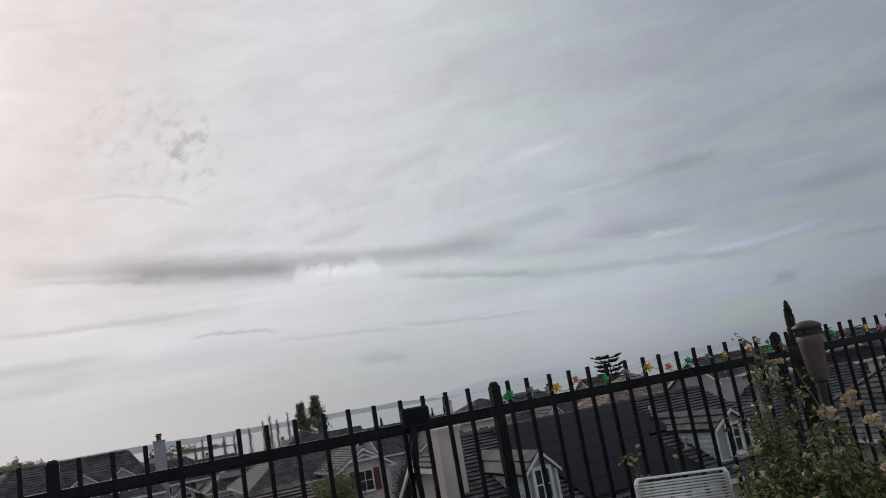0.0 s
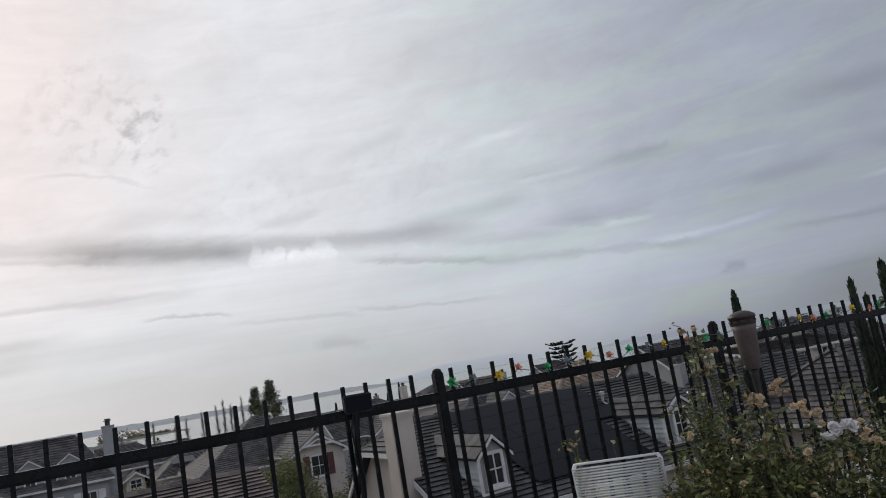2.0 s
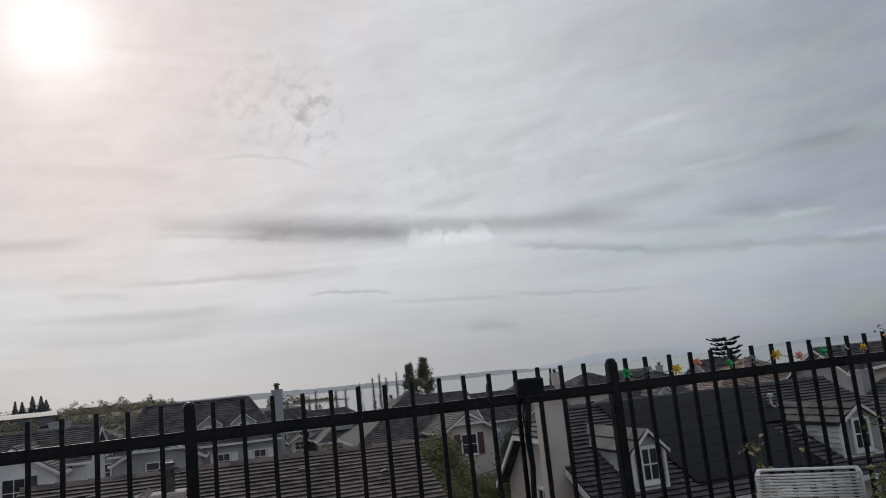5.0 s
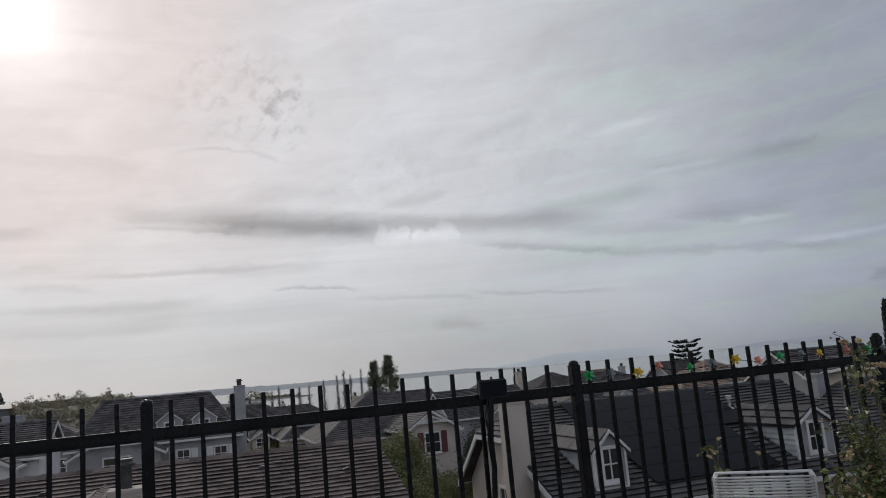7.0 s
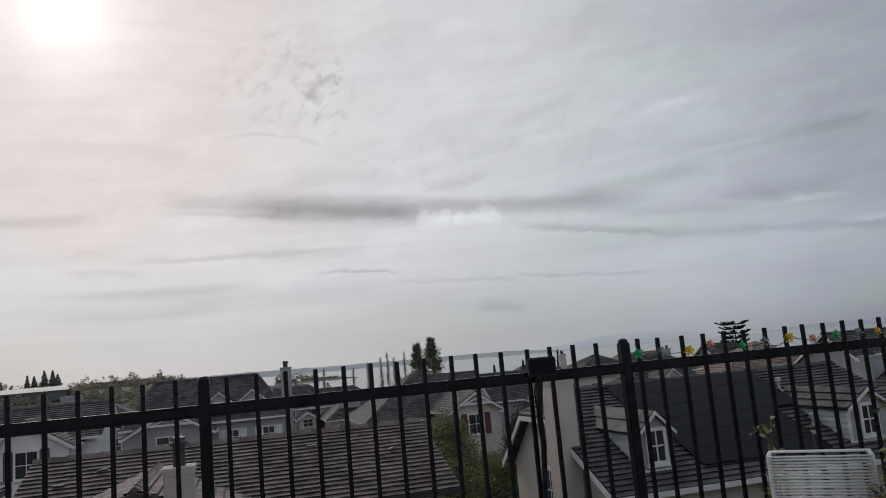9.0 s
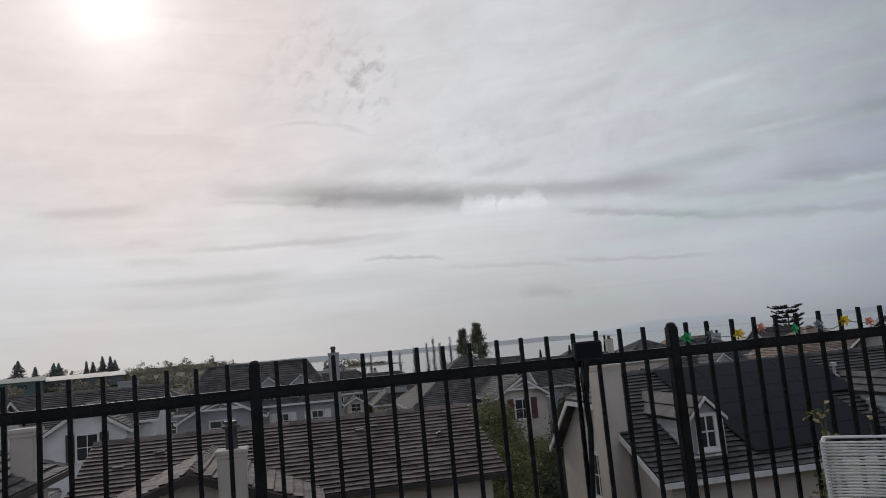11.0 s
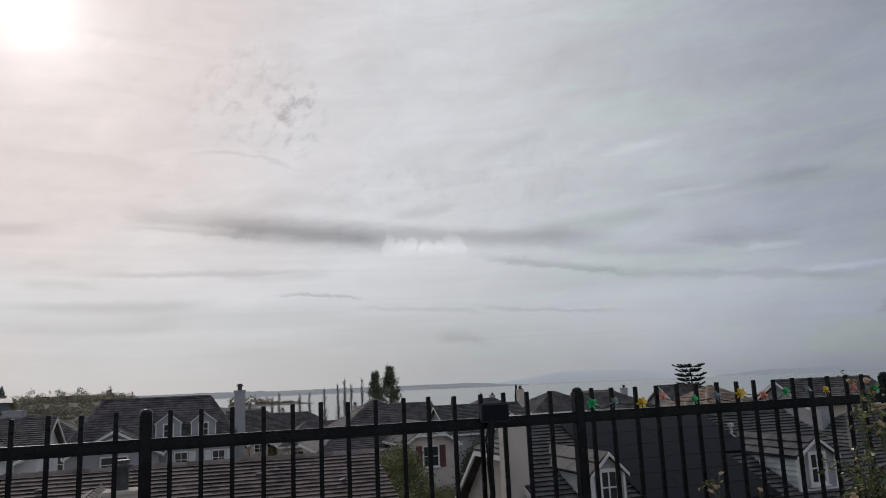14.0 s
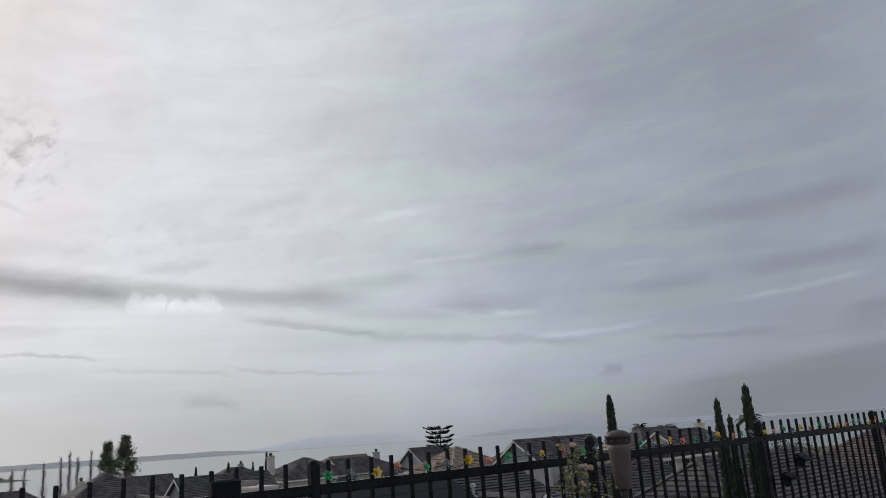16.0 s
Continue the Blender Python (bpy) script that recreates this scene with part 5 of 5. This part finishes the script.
# ---- flower lights along the rail ----
def flower_lights():
    string = thing("string_light", pose_uv(FENCE_U0, FENCE_V), "string of coloured plastic pinwheel flower lights along the fence", "string light")
    rng = random.Random(9)
    meshes = {}
    for key, mt in (("green", GREEN_P), ("clear", CLEAR_P), ("yellow", YELLOW_P), ("salmon", ORANGE_P)):
        verts, faces = [], []
        for k in range(6):
            a = 2 * math.pi * k / 6
            c, s = math.cos(a), math.sin(a)
            for x, z, y in ((0.004, 0.0, -0.004), (0.024, -0.011, -0.012), (0.043, 0.004, -0.002), (0.025, 0.014, 0.006), (0.012, 0.007, 0.004)):
                verts.append((x * c - z * s, y, x * s + z * c))
            n = k * 5
            faces.append((n, n + 1, n + 2, n + 3, n + 4))
        hub = lathe([(0.008, -0.012), (0.009, 0.0), (0.006, 0.014)], 10, pose(0, 0, 0, 90))
        me = bpy.data.meshes.new("flower")
        me.from_pydata(verts, [], faces)
        hub.from_mesh(me)
        bmesh.ops.solidify(hub, geom=hub.faces[:], thickness=0.0012)
        hub.to_mesh(me)
        hub.free()
        me.materials.append(mt)
        meshes[key] = me
    order = ("green", "clear", "yellow", "salmon")
    spots = []
    first = (0.053, 0.167, 0.316, 0.435, 0.609, 0.742, 0.882, 1.022, 1.162)
    for k in range(55):
        s = first[k] if k < len(first) else 1.162 + 0.142 * (k - 8)
        if s > 7.6:
            break
        spots.append((s + (rng.uniform(-0.03, 0.03) if k > 9 else 0.0), TIP - 0.07 + rng.uniform(-0.012, 0.012), order[k % 4]))
    wire = []
    for i, (s, z, key) in enumerate(spots):
        ob = shared("flower", meshes[key], pose(s, -0.034, z, rng.uniform(-25, 15), rng.uniform(-30, 30), rng.uniform(-25, 25)) @ Matrix.Scale(0.7, 4), string)
        wire.append((s, -0.024, z - 0.004))
        if i + 1 < len(spots):
            s2, z2, _ = spots[i + 1]
            sag = rng.uniform(0.0, 0.03)
            wire += [(s + (s2 - s) * f, -0.026, z + (z2 - z) * f - sag * 4 * f * (1 - f)) for f in (0.2, 0.4, 0.6, 0.8)]
    link("wire", *tube_data(wire, 0.0018, 5), IRON, string)


flower_lights()


def solar_box():
    t = thing("solar_charger", pose_uv(FENCE_U0 - 0.435, FENCE_V - 0.03), "small black solar charger hung on the fence rail", "solar charger")
    ob = part("case", box((-0.066, -0.02, TIP - 0.128), (0.066, 0.005, TIP - 0.045), 0.006), SOLAR_EDGE, t)
    ob.matrix_local = pose(0, 0, 0, 0, 0, 0)
    part("pane", box((-0.058, -0.024, TIP - 0.12), (0.058, -0.019, TIP - 0.053), 0.001), SOLAR, t)
    link("stake", *tube_data([(-0.015, -0.01, TIP - 0.11), (-0.035, -0.012, TIP - 0.3), (-0.03, -0.014, TIP - 0.42), (-0.06, -0.015, TIP - 0.8)], [0.016, 0.014, 0.012, 0.012], 8), IRON, t)
    link("cable", *tube_data([(-0.03, -0.02, TIP - 0.11), (-0.055, -0.03, TIP - 0.2), (-0.045, -0.03, TIP - 0.33), (-0.025, -0.025, TIP - 0.42), (-0.04, -0.02, TIP - 0.6)], 0.004, 6), IRON, t)


solar_box()


def fence_light(s, z):
    t = thing("fence_light", pose_uv(FENCE_U0 + s, FENCE_V - 0.03, z), "small dark solar lantern with a sloping lid on the fence", "lantern", "solar lanterns")
    bm = box((-0.06, -0.09, 0.0), (0.06, 0.012, 0.012), 0.003)
    bm.transform(pose(0, 0, 0.045, 28))
    part("lid", bm, IRON, t)
    part("body", box((-0.04, -0.05, -0.04), (0.04, 0.01, 0.035), 0.006), IRON, t)
    part("lens", box((-0.028, -0.055, -0.032), (0.028, -0.048, 0.0), 0.003), CLEAR_P, t)


fence_light(3.93, 1.07)
fence_light(4.17, 1.19)


# ---- torch ----
def torch():
    t = thing("garden_torch", pose(1.615, 3.955, 0.0), "brown tapered garden torch with a dark cap on a pole", "torch")
    part("bowl", lathe([(0.039, 1.235), (0.043, 1.24), (0.06, 1.44), (0.063, 1.468), (0.056, 1.468), (0.05, 1.40)], 28), TORCH, t, smooth=True)
    part("cap", lathe([(0.064, 1.468), (0.066, 1.472), (0.066, 1.502), (0.071, 1.504), (0.07, 1.518), (0.045, 1.534), (0.023, 1.541), (0.002, 1.543)], 28), TORCH_CAP, t, smooth=True)
    for k in range(10):
        a = 2 * math.pi * k / 10
        part("slot", box((-0.013, -0.002, -0.006), (0.013, 0.002, 0.006)), WOOD_STAKE, t).matrix_local = pose(0.0665 * math.cos(a), 0.0665 * math.sin(a), 1.487, 0, 0, math.degrees(a) + 90)
    part("pole", lathe([(0.012, 0.0), (0.013, 0.3), (0.013, 1.1), (0.02, 1.2), (0.028, 1.236)], 14), WOOD_STAKE, t, smooth=True)


torch()


# ---- corded chair ----
def chair():
    t = thing("cord_chair", pose(0.745, 3.575, 0.015, 0, 0, -13), "white tubular garden chair with horizontal vinyl cords", "chair")
    w, r = 0.195, 0.0095
    top, bend = 0.965, 0.40
    lean = 0.13

    def back_at(z):
        return -lean * (z - bend) / (top - bend)

    for s in (-1, 1):
        link("back_post", *tube_data([(s * w, 0.0, bend), (s * w, back_at(0.7), 0.7), (s * w, back_at(top - 0.02), top - 0.02), (s * (w - 0.012), back_at(top), top)], r, 10), WHITE_TUBE, t, smooth=True)
        link("leg", *tube_data([(s * w, 0.0, bend), (s * w, -0.03, 0.2), (s * (w + 0.01), -0.06, 0.0)], r, 10), WHITE_TUBE, t, smooth=True)
        link("leg", *tube_data([(s * w, 0.46, bend), (s * (w + 0.01), 0.5, 0.0)], r, 10), WHITE_TUBE, t, smooth=True)
        link("seat_rail", *tube_data([(s * w, 0.0, bend), (s * w, 0.46, bend + 0.02)], r, 10), WHITE_TUBE, t, smooth=True)
    link("top_rail", *tube_data([(-w + 0.01, back_at(top), top), (w - 0.01, back_at(top), top)], r * 0.62, 10), WHITE_TUBE, t, smooth=True)
    link("front_rail", *tube_data([(-w, 0.46, bend + 0.02), (w, 0.46, bend + 0.02)], r, 10), WHITE_TUBE, t, smooth=True)
    rng = random.Random(3)
    z = top - 0.02
    while z > bend + 0.05:
        y = back_at(z)
        sag = rng.uniform(-0.0015, 0.0015)
        link("cord", *tube_data([(-w, y - 0.013, z), (0, y - 0.011, z + sag), (w, y - 0.013, z)], 0.0047, 7), CORD, t, smooth=True)
        z -= 0.0132
    for k in range(22):
        y = 0.02 + k * 0.02
        link("cord", *tube_data([(-w, y, bend + 0.015), (0, y, bend + 0.005), (w, y, bend + 0.015)], 0.0042, 7), CORD, t, smooth=True)


chair()


# ---- rose bush ----
def rose_head(rng, radius, petals):
    verts, faces = [], []
    for k in range(petals):
        f = (k + 0.5) / petals
        tilt, a = 0.25 + 1.25 * f, k * 2.4 + rng.uniform(-0.3, 0.3)
        out = Vector((math.cos(a) * math.sin(tilt), math.sin(a) * math.sin(tilt), math.cos(tilt)))
        side = Vector((-math.sin(a), math.cos(a), 0))
        up = out.cross(side)
        r, w = radius * (0.55 + 0.5 * f) * rng.uniform(0.8, 1.2), radius * 0.55 * rng.uniform(0.7, 1.2)
        b = Vector((0, 0, -radius * 0.3))
        mid = b + out * r * 0.6
        n = len(verts)
        verts += [b, mid + side * w, b + out * r + side * w * 0.5 + up * r * rng.uniform(-0.2, 0.35), b + out * r - side * w * 0.5 + up * r * rng.uniform(-0.2, 0.35), mid - side * w, mid - up * r * 0.16]
        faces += [(n, n + 1, n + 2, n + 5), (n + 5, n + 2, n + 3), (n, n + 5, n + 3, n + 4)]
    return verts, faces


def rose_bush(seed, base, canes, heads, label, spread, seen_leaf=38):
    rng = random.Random(seed)
    t = thing("rose_bush", pose(*base), label, "rose bush", "roses by the fence")
    stems, green, young, dry = [], [], [], []
    for x, y, z in canes:
        bow = Vector((rng.gauss(0, 0.05), rng.gauss(0, 0.05), 0))
        p = [Vector((x * 0.25, y * 0.25, 0)), Vector((x * 0.6, y * 0.6, z * 0.45)) + bow, Vector((x * 0.9, y * 0.9, z * 0.8)) + bow * 0.6, Vector((x, y, z))]
        stems.append(tube_data(p, [0.009, 0.007, 0.005, 0.003], 6))
        for _ in range(seen_leaf if z < 1.1 else seen_leaf // 2):
            f = rng.uniform(0.25, 1.0)
            i = min(2, int(f * 3))
            q = p[i].lerp(p[i + 1], f * 3 - i)
            d = Vector((rng.gauss(0, 1), rng.gauss(0, 1), rng.gauss(0.2, 0.6))).normalized()
            end = q + d * rng.uniform(0.05, spread)
            stems.append(tube_data([q, q.lerp(end, 0.5) + Vector((0, 0, 0.012)), end], [0.0025, 0.002, 0.0012], 4))
            for k in range(rng.randint(3, 7)):
                leaf_at = q.lerp(end, 0.35 + 0.65 * rng.random()) + Vector((rng.gauss(0, 0.014), rng.gauss(0, 0.014), rng.gauss(0, 0.012)))
                pick = rng.random()
                (young if pick < 0.17 else dry if pick < 0.3 else green).append(leaf_at)
    tagged(link("stem", *join(stems), STEM, t), kind="stuff")
    tagged(link("leaves", *leaves_data(green, 0.032, rng, 1.65, 0.35), LEAF_ROSE, t), kind="stuff")
    tagged(link("young_leaves", *leaves_data(young, 0.03, rng, 1.7, 0.2), LEAF_LIGHT, t), kind="stuff")
    tagged(link("withered_leaves", *leaves_data(dry, 0.03, rng, 2.0, 0.6), DRY_LEAF, t), kind="stuff")
    for x, y, z, r, white in heads:
        data = rose_head(rng, r, 26 if white else 16)
        m = pose(x, y, z, rng.uniform(-50, 50), rng.uniform(-50, 50), rng.uniform(0, 360))
        link("white_rose" if white else "dried_rose", *moved(data, m), WHITE_ROSE if white else DRY_ROSE, t)
    return t


def bush_set():
    rng = random.Random(31)
    canes, heads = [], []
    for _ in range(74):
        x = rng.uniform(-0.46, 0.62)
        canes.append((x, rng.uniform(-0.22, 0.24) - 0.33 * x, rng.uniform(0.5, 1.0) * (1.08 if -0.3 < x < 0.1 else 1.0)))
    for x, y, z in ((-0.12, 0.38, 1.47), (-0.1, 0.36, 1.4), (-0.06, 0.34, 1.33), (-0.16, 0.3, 1.26), (0.02, 0.3, 1.32), (-0.2, 0.3, 1.2), (-0.3, 0.15, 1.16), (-0.24, 0.2, 1.19), (0.3, -0.2, 1.12), (0.26, -0.16, 1.13)):
        canes.append((x, y, z))
    for _ in range(26):
        x = rng.uniform(-0.36, 0.55)
        heads.append((x, rng.uniform(-0.28, 0.1) - 0.33 * x, rng.uniform(0.75, 1.05), rng.uniform(0.012, 0.02), False))
    for cx, cy, cz, n in ((0.07, -0.08, 1.185, 6), (0.06, -0.08, 1.15, 4), (-0.04, -0.05, 1.135, 7), (0.0, -0.05, 1.14, 5), (0.1, -0.15, 1.09, 6), (0.13, -0.18, 1.06, 7), (-0.03, 0.34, 1.36, 4), (-0.1, 0.37, 1.46, 3), (-0.08, 0.36, 1.27, 3), (0.25, -0.3, 1.0, 6), (0.27, -0.32, 0.95, 5), (-0.3, 0.1, 1.02, 3)):
        for _ in range(n):
            heads.append((cx + rng.gauss(0, 0.016), cy + rng.gauss(0, 0.018), cz + rng.gauss(0, 0.012), rng.uniform(0.015, 0.024), False))
    for dx, dy, dz in ((0.13, -0.34, 1.015), (0.165, -0.35, 1.02), (0.19, -0.36, 1.018), (0.105, -0.33, 0.985), (0.145, -0.34, 1.0)):
        heads.append((dx, dy, dz, 0.03, True))
    rose_bush(7, (1.35, 3.3, 0.015), canes, heads, "rose bush with dried brown blooms and a few white roses", 0.15)
    canes = [(rng.uniform(-0.12, 0.0), rng.uniform(0.0, 0.1), rng.uniform(0.6, 0.9)) for _ in range(5)] + [(-0.09, 0.04, 1.03), (-0.05, 0.04, 1.07), (0.12, 0.05, 1.0)]
    heads = [(-0.09, 0, 1.03, 0.016, False), (-0.1, 0.02, 1.0, 0.016, False), (-0.05, 0, 1.08, 0.012, False), (0.12, 0.02, 1.0, 0.014, False), (-0.07, 0.01, 1.02, 0.014, False)]
    rose_bush(8, (0.66, 3.74, 0.015), canes, heads, "small rose bush behind the white chair", 0.04, 4)


bush_set()
